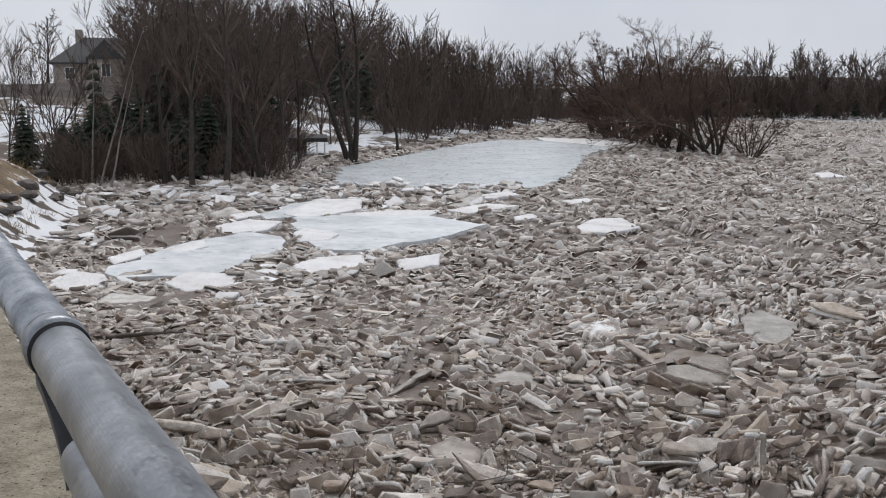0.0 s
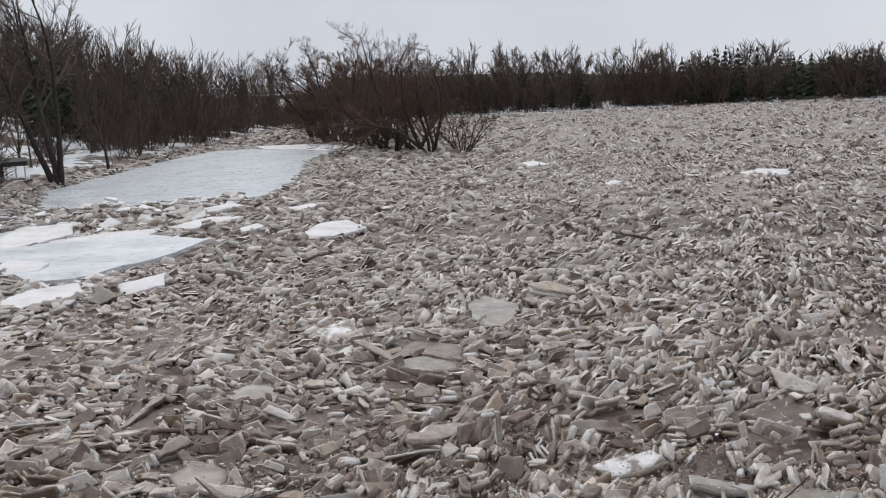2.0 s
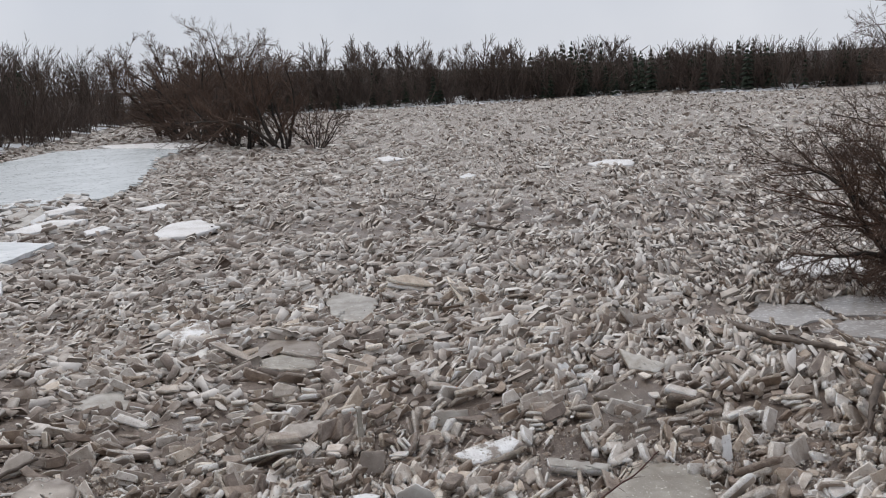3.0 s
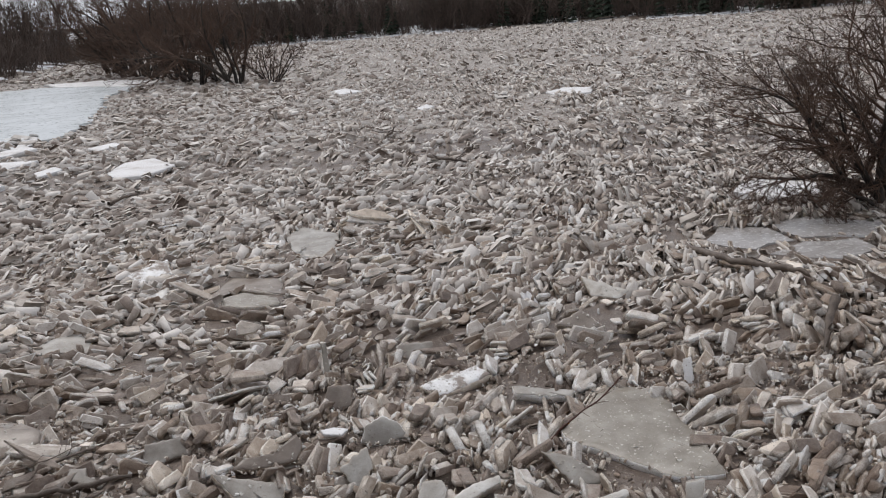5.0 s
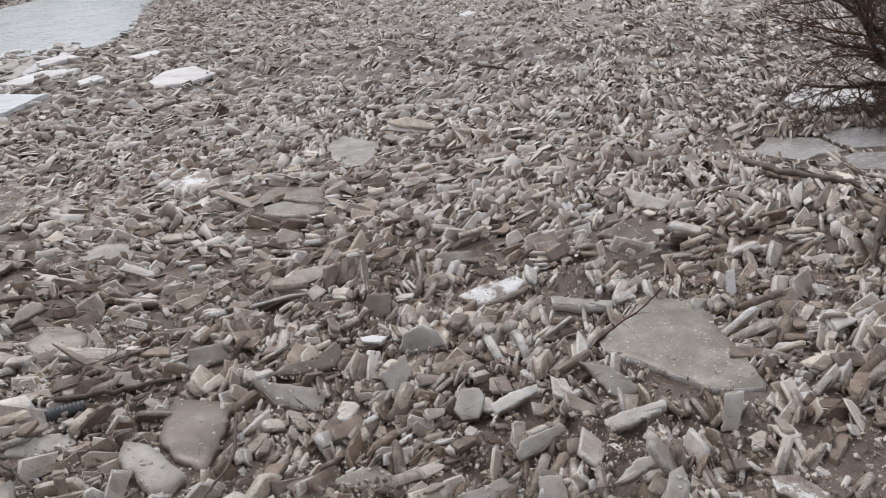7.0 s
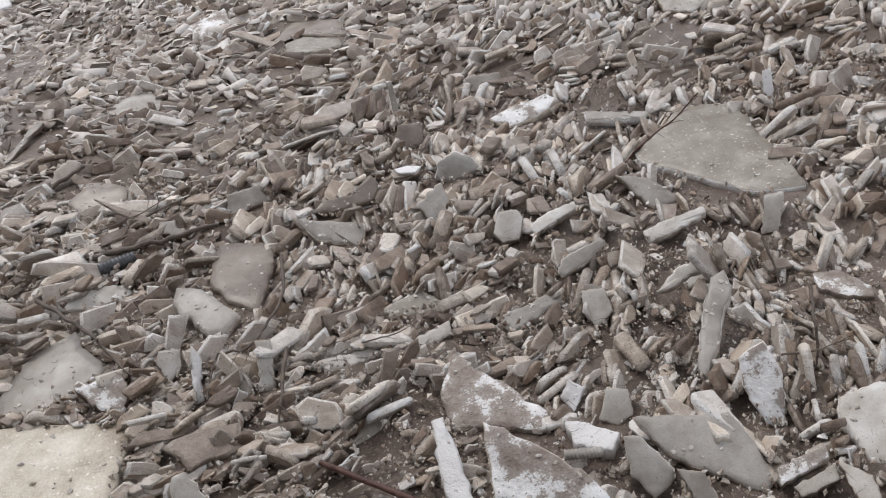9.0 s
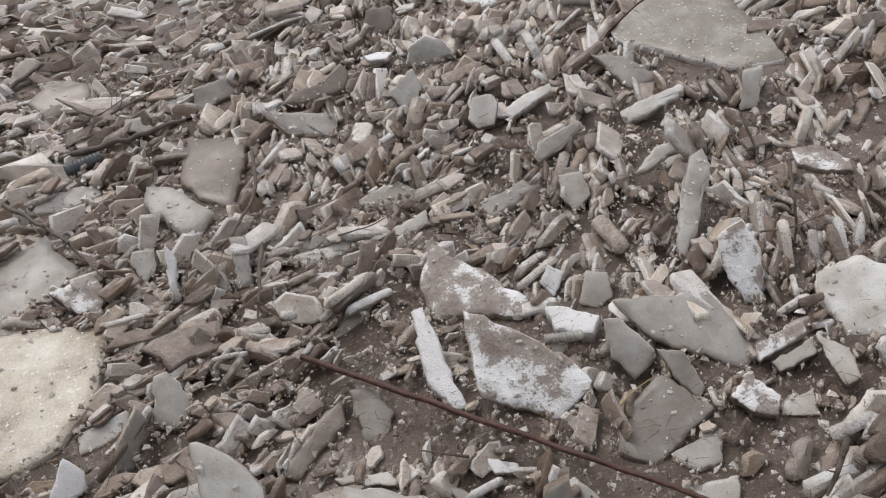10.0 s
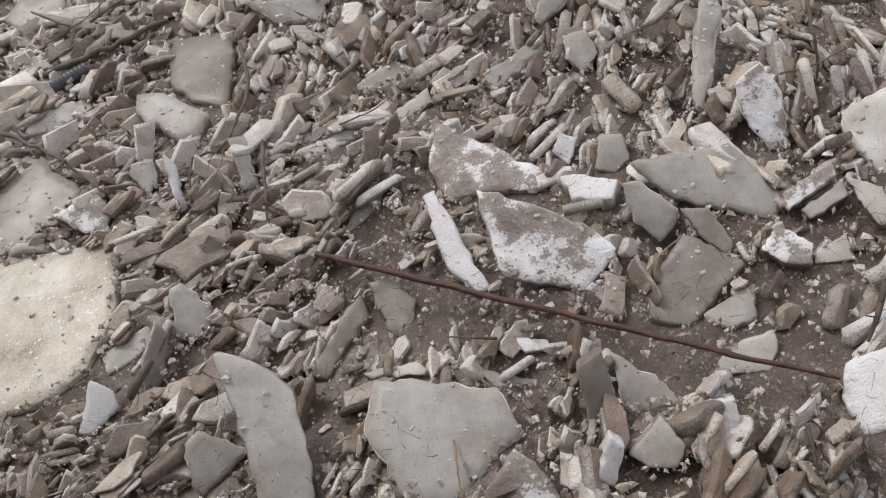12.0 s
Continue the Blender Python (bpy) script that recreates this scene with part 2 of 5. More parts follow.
# ---- building blocks ----
def part(name, bm, mat, parent=None, label="", smooth=False):
    me = bpy.data.meshes.new(name)
    bm.to_mesh(me)
    bm.free()
    me.materials.append(mat)
    if smooth:
        me.polygons.foreach_set("use_smooth", np.ones(len(me.polygons), bool))
    ob = new(name, me)
    ob.parent = parent
    if label:
        tagged(ob, label)
    return ob


def array_mesh(name, verts, faces, mats, smooth=None, mat_index=None):
    """A mesh object from numpy arrays of vertices and of triangles or quads."""
    me = bpy.data.meshes.new(name)
    k = faces.shape[1]
    me.vertices.add(len(verts))
    me.vertices.foreach_set("co", np.ascontiguousarray(verts, np.float32).ravel())
    me.loops.add(faces.size)
    me.loops.foreach_set("vertex_index", np.ascontiguousarray(faces, np.int32).ravel())
    me.polygons.add(len(faces))
    me.polygons.foreach_set("loop_start", np.arange(0, faces.size, k, dtype=np.int32))
    for m in mats:
        me.materials.append(m)
    if smooth is not None:
        me.polygons.foreach_set("use_smooth", smooth)
    if mat_index is not None:
        me.polygons.foreach_set("material_index", mat_index.astype(np.int32))
    me.update(calc_edges=True)
    return new(name, me)


def value_noise(x, y, seed=0):
    """Smooth noise from 0 to 1 over the plane, for arrays."""
    xi, yi = np.floor(x).astype(np.int64), np.floor(y).astype(np.int64)
    fx, fy = x - xi, y - yi
    fx, fy = fx * fx * (3 - 2 * fx), fy * fy * (3 - 2 * fy)

    def h(a, b):
        n = (a * 374761393 + b * 668265263 + seed * 974711) & 0xFFFFFFFF
        n = ((n ^ (n >> 13)) * 1274126177) & 0xFFFFFFFF
        return ((n ^ (n >> 16)) & 0xFFFF) / 65535.0

    return (h(xi, yi) * (1 - fx) + h(xi + 1, yi) * fx) * (1 - fy) + (h(xi, yi + 1) * (1 - fx) + h(xi + 1, yi + 1) * fx) * fy


def box(bm, sx, sy, sz, m, bevel=0.0):
    r = bmesh.ops.create_cube(bm, size=1, matrix=m @ Matrix.Diagonal((sx, sy, sz, 1)))
    if bevel:
        edges = {e for v in r["verts"] for e in v.link_edges}
        bmesh.ops.bevel(bm, geom=list(edges), offset=bevel, segments=2, affect="EDGES", profile=0.5)


def inside(x, y, poly):
    """Which of the points lie in the polygon."""
    hit = np.zeros(len(x), bool)
    j = len(poly) - 1
    for i in range(len(poly)):
        (xi, yi), (xj, yj) = poly[i], poly[j]
        hit ^= ((yi > y) != (yj > y)) & (x < (xj - xi) * (y - yi) / (yj - yi + 1e-12) + xi)
        j = i
    return hit


# ---- tubes and trees ----
def tubes(lines):
    """Tapered tubes along polylines [(points, radii, sides)], as one vertex and one quad array."""
    vs, fs, base = [], [], 0
    for pts, rad, k in lines:
        p = np.asarray(pts, float)
        d = np.gradient(p, axis=0)
        d /= np.linalg.norm(d, axis=1)[:, None] + 1e-9
        ref = np.array([0.31, 0.17, 0.93]) if abs(d[0][2]) < 0.8 else np.array([0.93, 0.2, 0.31])
        a = np.cross(d, ref)
        a /= np.linalg.norm(a, axis=1)[:, None] + 1e-9
        b = np.cross(d, a)
        ang = np.arange(k) * 2 * math.pi / k
        ring = p[:, None] + np.asarray(rad)[:, None, None] * (a[:, None] * np.cos(ang)[None, :, None] + b[:, None] * np.sin(ang)[None, :, None])
        n = len(p)
        vs.append(ring.reshape(-1, 3))
        i, j = np.meshgrid(np.arange(n - 1), np.arange(k), indexing="ij")
        q = np.stack([i * k + j, i * k + (j + 1) % k, (i + 1) * k + (j + 1) % k, (i + 1) * k + j], -1).reshape(-1, 4)
        fs.append(q + base)
        base += n * k
    return np.concatenate(vs), np.concatenate(fs)


def limb(rng, start, way, length, radius, steps, wander, lift, end=0.35):
    """A wandering tapered polyline; lift bends it up or, when negative, down."""
    p, d = np.array(start, float), np.array(way, float)
    d /= np.linalg.norm(d)
    pts = [p.copy()]
    for _ in range(steps):
        d = d + rng.normal(0, wander, 3) + np.array([0, 0, lift])
        d /= np.linalg.norm(d)
        p = p + d * length / steps
        pts.append(p.copy())
    return np.array(pts), radius * np.linspace(1, end, steps + 1)


def side_way(rng, d, spread):
    """A direction that leaves d at about spread radians, on a random side."""
    r = rng.normal(0, 1, 3)
    r -= d * r.dot(d)
    r /= np.linalg.norm(r) + 1e-9
    return d * math.cos(spread) + r * math.sin(spread)


def branch_out(rng, out, pts, rad, depth, counts, ratio, spread, wander, lift, thin, first=0.3, sides=(5, 4, 3, 3), steps_at=(5, 4, 3, 2)):
    """Adds limbs of limbs along a polyline to the list out."""
    if depth >= len(counts):
        return
    length = np.linalg.norm(np.diff(pts, axis=0), axis=1).sum()
    for _ in range(counts[depth]):
        f = first + (1 - first) * rng.random() ** 0.8
        i = min(int(f * (len(pts) - 1)), len(pts) - 2)
        u = f * (len(pts) - 1) - i
        at = pts[i] * (1 - u) + pts[i + 1] * u
        d = pts[i + 1] - pts[i]
        d /= np.linalg.norm(d) + 1e-9
        ll = length * ratio * (1.15 - 0.6 * f) * rng.uniform(0.6, 1.15)
        r = max(thin, rad[i] * 0.55)
        steps = steps_at[min(depth, 3)]
        p2, r2 = limb(rng, at, side_way(rng, d, spread * rng.uniform(0.6, 1.3)), ll, r, steps, wander, lift, max(0.25, min(1, thin / r * 0.7)))
        out.append((p2, r2, sides[min(depth, 3)]))
        branch_out(rng, out, p2, r2, depth + 1, counts, ratio, spread, wander, lift, thin, 0.2, sides, steps_at)


def bare_tree(seed, height, radius, counts=(14, 6, 5), stems=1, thin=0.012, spread=0.75, ratio=0.42, lift=0.06, lean=0.12, first=0.3, steps_at=(5, 4, 3, 2)):
    """Trunk lines and crown lines of a leafless tree."""
    rng = np.random.default_rng(seed)
    trunk, crown = [], []
    for _ in range(stems):
        way = np.array([rng.normal(0, lean), rng.normal(0, lean), 1.0])
        p, r = limb(rng, (rng.normal(0, 0.12 * (stems > 1)), rng.normal(0, 0.12 * (stems > 1)), -0.3), way, height * rng.uniform(0.85, 1.0), radius, 9, 0.06, 0.05, 0.12)
        r[0] *= 1.3
        trunk.append((p, r, 7))
        branch_out(rng, crown, p, r, 0, counts, ratio, spread, 0.13, lift, thin, first, steps_at=steps_at)
    return trunk, crown


def place_tree(name, label, seed, at, turn=0, bark=BARK, twig=TWIG, group="", category="tree", **kw):
    trunk, crown = bare_tree(seed, **kw)
    root = new(name)
    root.matrix_world = pose(*at, 0, 0, turn)
    for nm, lines, mt in (("trunk", trunk, bark), ("crown", crown, twig)):
        v, f = tubes(lines)
        array_mesh(nm, v, f, [mt], np.ones(len(f), bool)).parent = root
    return tagged(root, label, category, group)


def spruce_mesh(seed, height, width, whorls, arms):
    """Trunk line and drooping clumps of a conifer, each arm a ragged tapered wedge, as vertices and triangles."""
    rng = np.random.default_rng(seed)
    vs, fs = [], []
    for w in range(whorls):
        f = (w + 0.5) / whorls
        z, r = height * (0.06 + 0.92 * f), width * (1 - f) ** 0.85 + 0.06 * width
        n = max(4, int(arms * (1 - 0.55 * f)))
        for k in range(n):
            a = (k + rng.random()) * 2 * math.pi / n
            ll = r * rng.uniform(0.7, 1.2)
            dx, dy = math.cos(a), math.sin(a)
            wd, th = ll * 0.30, height / whorls * 0.75
            drop = ll * rng.uniform(0.15, 0.4)
            b = len(vs)
            for q, s, h in ((0.0, 0.3, 0.5), (0.55, 1.0, 0.35), (1.0, 0.15, 0.0)):
                cz = z - drop * q * q
                vs += [(dx * ll * q - dy * wd * s, dy * ll * q + dx * wd * s, cz - th * 0.4 * s), (dx * ll * q + dy * wd * s, dy * ll * q - dx * wd * s, cz - th * 0.4 * s), (dx * ll * q, dy * ll * q, cz + th * h)]
            for i in (0, 3):
                for u, v in ((0, 1), (1, 2), (2, 0)):
                    fs += [(b + i + u, b + i + v, b + i + 3 + v), (b + i + u, b + i + 3 + v, b + i + 3 + u)]
            fs.append((b + 6, b + 7, b + 8))
    return np.array(vs), np.array(fs)


def scatter(name, label, templates, places, mat, category):
    """Many plants joined into one mesh: places are rows of x, y, z, size, turn, template."""
    vs, fs, base = [], [], 0
    for x, y, z, s, a, k in places:
        v, f = templates[int(k)]
        c, sn = math.cos(a), math.sin(a)
        vs.append(v @ np.array([[c, sn, 0], [-sn, c, 0], [0, 0, 1]]) * s + np.array([x, y, z]))
        fs.append(f + base)
        base += len(v)
    return tagged(array_mesh(name, np.concatenate(vs), np.concatenate(fs), [mat]), label, category, kind="stuff")


# ---- the ground: river, banks and far land in one sheet ----
SHORE_Y = (-60, 5, 18, 26, 31, 36, 40, 45, 50, 60, 80, 100, 140, 400)
SHORE_X = (-14, -14, -18, -22.8, -27, -33, -37, -38, -32, -31.5, -30.5, -31.5, -33, -60)


def land_height(x, y):
    """Height of the land above the river, and how far inland a point lies."""
    d = np.interp(y, SHORE_Y, SHORE_X) - x
    far_line = 157 - 0.75 * np.clip(x - 45, 0, 120)
    d2 = np.where(x > -34, y - far_line, -50.0)
    d = np.maximum(d, d2)
    s = lambda q: np.clip(q, 0, 1) ** 2 * (3 - 2 * np.clip(q, 0, 1))
    z = 2.2 * s(d / 40) + 0.35 * s(d / 3) + 2.6 * s((d - 5) / 24) * s((y - 48) / 14) * s((190 - y) / 60) * s((x + 80) / 22) + 5 * s((d - 60) / 400)
    z = z + (3.2 + 2.0 * value_noise(x * 0.06, y * 0.06, 8)) * s((d2 - 14) / 34) * (1 - 0.8 * s((x - 5) / 45)) + 1.7 * s(d / 6) * s((37 - y) / 6) * s(-x)
    z = z + 6.0 * s((np.interp(y, SHORE_Y, SHORE_X) - x - 27) / 34) * s((y - 52) / 26) * s((x + 88) / 22)
    z = z + np.where(d > 0, (value_noise(x * 0.35, y * 0.35, 3) - 0.5) * 0.5 * s(d / 5), 0)
    return z, d


def build_ground():
    radii = np.concatenate([[0.0], np.geomspace(1.2, 3500, 165)])
    ang = np.concatenate([np.linspace(-52, 45, 200), np.linspace(48, 305, 36)]) * math.pi / 180
    r, a = np.meshgrid(radii, ang, indexing="ij")
    x, y = 0.6 + r * np.sin(a), r * np.cos(a)
    z, d = land_height(x, y)
    river = (value_noise(x * 3.1, y * 3.1, 5) - 0.5) * 0.05 + (value_noise(x * 0.7, y * 0.7, 6) - 0.5) * 0.06 - 0.012
    z = np.where(d > 0, z + river * 0.4, river * np.clip(1.3 - r / 80, 0.2, 1))
    n, k = r.shape
    i, j = np.meshgrid(np.arange(n - 1), np.arange(k), indexing="ij")
    j2 = (j + 1) % k
    q = np.stack([i * k + j, (i + 1) * k + j, (i + 1) * k + j2, i * k + j2], -1).reshape(-1, 4)
    dm = d.ravel()[q].mean(1)
    ym, xm = y.ravel()[q].mean(1), x.ravel()[q].mean(1)
    idx = np.where(dm > 0.2, 1, 0)
    near = (dm > 0.2) & (ym < 39) & (xm < 0)
    idx = np.where(near & (dm < 10), 3, idx)
    idx = np.where(near & (dm < 2.3) & (ym < 35), 2, idx)
    idx = np.where((dm > 14) & (xm > -34), 5, np.where(((dm > 24) & (ym > 58) & (xm > -75)) | (dm > 88), 5, idx))
    idx = np.where((dm > 0.1) & (dm < 5) & (ym > 100) & (xm > -30), 2, idx)
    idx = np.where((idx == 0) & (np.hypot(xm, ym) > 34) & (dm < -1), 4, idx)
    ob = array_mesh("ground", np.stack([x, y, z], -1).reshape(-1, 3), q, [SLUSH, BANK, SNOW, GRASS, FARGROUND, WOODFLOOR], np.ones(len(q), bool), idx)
    tagged(ob, "brown slush between snowy river banks", "ground", kind="structure")


build_ground()


def land_z(x, y):
    return float(land_height(np.array([float(x)]), np.array([float(y)]))[0][0])


# ---- ice sheets ----
def ice_sheet(outline, z, thick, mat, label, seed):
    """A broad unbroken sheet with a ragged rim."""
    rng = np.random.default_rng(seed)
    pts = []
    for i, (x, y) in enumerate(outline):
        x2, y2 = outline[(i + 1) % len(outline)]
        ll = math.hypot(x2 - x, y2 - y)
        n = max(2, int(ll / 0.5))
        for k in range(n):
            f = k / n
            w = min(0.45, 0.1 * ll) * (0 if k == 0 else 1)
            pts.append((x + (x2 - x) * f + rng.normal(0, w * 0.5), y + (y2 - y) * f + rng.normal(0, w * 0.5)))
    bm = bmesh.new()
    top = [bm.verts.new((x, y, z + rng.uniform(-0.015, 0.015))) for x, y in pts]
    low = [bm.verts.new((x + rng.normal(0, 0.03), y + rng.normal(0, 0.03), z - thick)) for x, y in pts]
    f = bm.faces.new(top)
    for i in range(len(pts)):
        k = (i + 1) % len(pts)
        bm.faces.new((top[i], low[i], low[k], top[k]))
    bm.normal_update()
    if f.normal.z < 0:
        bmesh.ops.reverse_faces(bm, faces=bm.faces[:])
    bmesh.ops.triangulate(bm, faces=[f])
    EXCLUDED.append(outline)
    return tagged(part("ice_sheet", bm, mat), label, "ice sheet", "unbroken ice sheets")


EXCLUDED = []
ice_sheet([(-20.6, 40.8), (-24.8, 49.8), (-25.1, 57), (-25.8, 72), (-25.4, 83), (-21, 83), (-13, 76), (-13.7, 67.5), (-11.7, 55), (-10.7, 47.8), (-11.1, 42.6), (-15, 41)], 0.1, 0.3, SHEET, "broad pale blue-grey sheet of smooth river ice", 1)
ice_sheet([(-16.0, 19.1), (-16.4, 21.8), (-16.6, 23.6), (-15.9, 26.1), (-14.2, 25.0), (-13.2, 23.4), (-13.1, 20.8), (-12.9, 19.3), (-14.0, 18.8), (-14.9, 18.2)], 0.1, 0.3, NEARSHEET, "wet blue-grey ice sheet with white meltwater streaks", 2)
ice_sheet([(-16.3, 29.2), (-14.3, 30.9), (-11.9, 31.4), (-9.2, 30.0), (-9.7, 27.0), (-10.5, 24.9), (-11.1, 23.6), (-12.0, 23.3), (-13.3, 24.8), (-14.8, 26.8)], 0.14, 0.3, NEARSHEET, "white cracked ice sheet beside the wet sheet", 12)
ice_sheet([(-18.1, 29.7), (-18.5, 32.9), (-18.0, 35.3), (-15.6, 33.5), (-15.4, 31.3), (-16.4, 30.0), (-17.0, 28.6)], 0.1, 0.3, NEARSHEET, "thin white ice sheet split from the wider one", 13)
ice_sheet([(-13, 75.5), (-21, 82.5), (-23, 88), (-17, 87), (-12, 80)], 0.14, 0.3, TONES["white"], "narrow snowy tongue of ice beyond the sheet", 3)
for n_plate, outline in enumerate(([(7.4, 16.0), (8.1, 17.0), (8.9, 16.6), (8.9, 15.5), (8.0, 15.2)], [(8.1, 14.8), (9.0, 15.3), (9.9, 15.2), (9.9, 14.5), (9.0, 14.1)], [(9.1, 15.6), (9.1, 16.7), (10.0, 17.0), (11.0, 16.0), (10.3, 15.2)])):
    ice_sheet(outline, 0.02 + 0.012 * n_plate, 0.1, WETSHEET, "wet grey ice plate under the overhanging bush", 4 + n_plate)
ice_sheet([(9.6, 19.6), (10.6, 20.6), (11.6, 19.6), (11.2, 18.6), (10.1, 18.5)], 0.1, 0.15, TONES["white"], "snow-covered ice sheet beside the bush", 9)
LONG_STICK = [(-0.52, 4.8), (2.05, 2.75), (2.2, 2.98), (-0.4, 5.15)]


# open slush where few blocks lie
PUDDLES = [
    [(2.0, 3.9), (2.5, 3.8), (2.5, 3.3), (2.2, 2.9), (1.9, 3.0), (1.9, 3.4)],
    [(1.2, 3.8), (1.5, 3.6), (1.6, 3.4), (1.3, 3.3), (1.1, 3.6)],
    [(-0.1, 4.5), (0.3, 4.5), (0.4, 4.0), (0.1, 3.9), (-0.3, 4.2)],
    [(-0.9, 4.4), (-0.6, 4.1), (-0.5, 3.6), (-0.7, 3.5), (-0.8, 4.1)],
    [(3.4, 12.3), (4.2, 13.5), (4.9, 12.7), (4.1, 10.8), (3.3, 10.8)],
    [(-2.0, 15.5), (-1.5, 17.3), (-0.2, 16.7), (-0.0, 14.6), (-1.3, 14.6)],
    [(-5.5, 13.4), (-6.0, 15.6), (-5.0, 15.6), (-4.3, 13.9), (-4.6, 12.0)],
    [(-2.6, 11.1), (-2.5, 11.8), (-1.9, 11.3), (-1.8, 10.5)],
    [(-1.8, 14.2), (-1.1, 15.9), (-0.3, 15.0), (-0.4, 13.3)],
    [(-18.5, 23.1), (-20.2, 27.1), (-18.9, 26.9), (-17.1, 23.7)],
    [(-16.5, 17.4), (-17.9, 19.8), (-17.5, 19.9), (-15.8, 17.7)],
    [(-23.8, 28.6), (-25.8, 33.2), (-23.6, 33.2), (-21.6, 27.2)],
    [(-27.5, 33.5), (-34, 38), (-38, 43), (-36.5, 47), (-32.2, 46), (-28.0, 40.2), (-27.0, 35.8)],
]


# ---- single slabs ----
SLAB_LABELS = {
    "grey": "large smooth grey ice slab tilted in the jam",
    "pale": "pale worn ice block lodged among broken ice",
    "brown": "mud-stained translucent ice slab half sunk in slush",
    "clear": "clear greenish-grey ice plate lying in slush",
    "beige": "broad yellowish ice plate crusted with dirty snow",
    "frost": "frosted ice slab speckled with dirt and grass",
    "white": "bright snow-covered ice block on the jam",
}


def slab(tone, at, turn, lean, thick, outline):
    """A broken plate of ice: outline of its face, chipped along the edges, with a worn rim and a rough broken side."""
    rng = np.random.default_rng(int(abs(at[0] * 137 + at[1] * 911)) + 7)
    area = sum(a[0] * b[1] - b[0] * a[1] for a, b in zip(outline, outline[1:] + outline[:1]))
    pts = outline if area > 0 else outline[::-1]
    size = max(max(abs(x), abs(y)) for x, y in pts)
    ring = []
    for i, (x, y) in enumerate(pts):
        x2, y2 = pts[(i + 1) % len(pts)]
        ll = math.hypot(x2 - x, y2 - y)
        n = int(min(9, max(3, ll / (0.12 * size))))
        for k in range(n):
            f = k / n
            round_off = 0.985 if k == 0 else 1.0
            w = min(0.02 * ll, 0.014 * max(1, size)) if k else 0
            ring.append((round_off * (x + (x2 - x) * f) + rng.normal(0, w), round_off * (y + (y2 - y) * f) + rng.normal(0, w)))
    worn = min(0.022, 0.2 * thick, 0.06 * size)
    bm = bmesh.new()
    rows = []
    for inset, z, jit in ((1.0, 0.0, 0.1), (0.45, -0.35, 0.15), (0.0, -1.0, 0.25), (0.15, -2.6, 0.8)):
        row = []
        for x, y in ring:
            ll = math.hypot(x, y) + 1e-6
            s = max(0.2, 1 - inset * worn / ll * (1 + rng.normal(0, 0.25))) + rng.normal(0, jit * worn * 0.25 / ll)
            row.append(bm.verts.new((x * s, y * s, z * worn if z > -2 else -thick * rng.uniform(0.85, 1.1))))
        rows.append(row)
    n = len(ring)
    for k, (u, v) in enumerate(zip(rows, rows[1:])):
        for i in range(n):
            f = bm.faces.new((u[i], v[i], v[(i + 1) % n], u[(i + 1) % n]))
            f.smooth, f.material_index = True, int(k > 0)
    inner = []
    for s, zz in ((0.8, 0.008), (0.55, 0.012), (0.25, 0.014)):
        q = np.array([(v.co.x * s, v.co.y * s) for v in rows[0]])
        h = (value_noise((q[:, 0] + at[0]) * 7, (q[:, 1] + at[1]) * 7, 51) - 0.5) * 0.02
        inner.append([bm.verts.new((u[0], u[1], (zz + w) * min(1, size))) for u, w in zip(q, h)])
    for u, v in ((rows[0], inner[0]), (inner[0], inner[1]), (inner[1], inner[2])):
        for i in range(n):
            bm.faces.new((v[i], u[i], u[(i + 1) % n], v[(i + 1) % n])).smooth = True
    bm.faces.new(inner[2]).smooth = True
    bm.faces.new(rows[-1][::-1])
    ob = part("ice_plate", bm, TONES[tone])
    ob.data.materials.append(TONES["white"] if tone == "white" else RIM)
    ob.matrix_world = pose(*at, 0, 0, turn) @ pose(0, 0, 0, lean)
    if size > 0.3 and tone != "white":
        bm = bmesh.new()
        for _ in range(int(min(40, 6 + 14 * size))):
            f, q, c = rng.random() ** 0.6, ring[rng.integers(0, len(ring))], rng.uniform(0.006, 0.022) * (1 + 0.6 * min(2, size))
            r = bmesh.ops.create_icosphere(bm, subdivisions=1, radius=1, matrix=pose(q[0] * f * 0.93, q[1] * f * 0.93, 0.006, rng.uniform(-20, 20), rng.uniform(-20, 20), rng.uniform(0, 360)) @ Matrix.Diagonal((c, c * rng.uniform(0.5, 0.9), c * rng.uniform(0.18, 0.4), 1)))
            for v in r["verts"]:
                v.co += Vector(rng.normal(0, c * 0.12, 3))
        tagged(part("ice_grit", bm, TONES["pale"], ob, "loose ice grit on its face"), kind="stuff")
    m = ob.matrix_world
    EXCLUDED.append([tuple((m @ Vector((x * 0.93, y * 0.93, 0)))[:2]) for x, y in pts])
    return tagged(ob, SLAB_LABELS[tone], "ice plate", "large ice plates")


slab("grey", (0.03, 3.38, 0.09), 12, 14, 0.12, [(-0.17, 0.5), (0.44, 0.1), (0.45, -0.21), (-0.09, -0.39), (-0.29, -0.24), (-0.35, 0.24)])
slab("frost", (0.96, 4.42, 0.22), -4, 35, 0.1, [(-0.31, 0.45), (0.28, 0.05), (0.44, -0.17), (0.19, -0.38), (-0.28, -0.14), (-0.31, 0.2)])
slab("frost", (0.73, 5.45, 0.11), -0, 18, 0.12, [(-0.17, 0.48), (-0.07, 0.38), (0.44, -0.2), (0.42, -0.36), (-0.03, -0.23), (-0.27, -0.21), (-0.32, 0.15)])
slab("grey", (2.13, 4.53, 0.16), -19, 30, 0.1, [(-0.54, 0.16), (-0.19, 0.19), (0.09, 0.22), (0.21, 0.08), (0.37, -0.21), (0.31, -0.31), (-0.25, -0.12)])
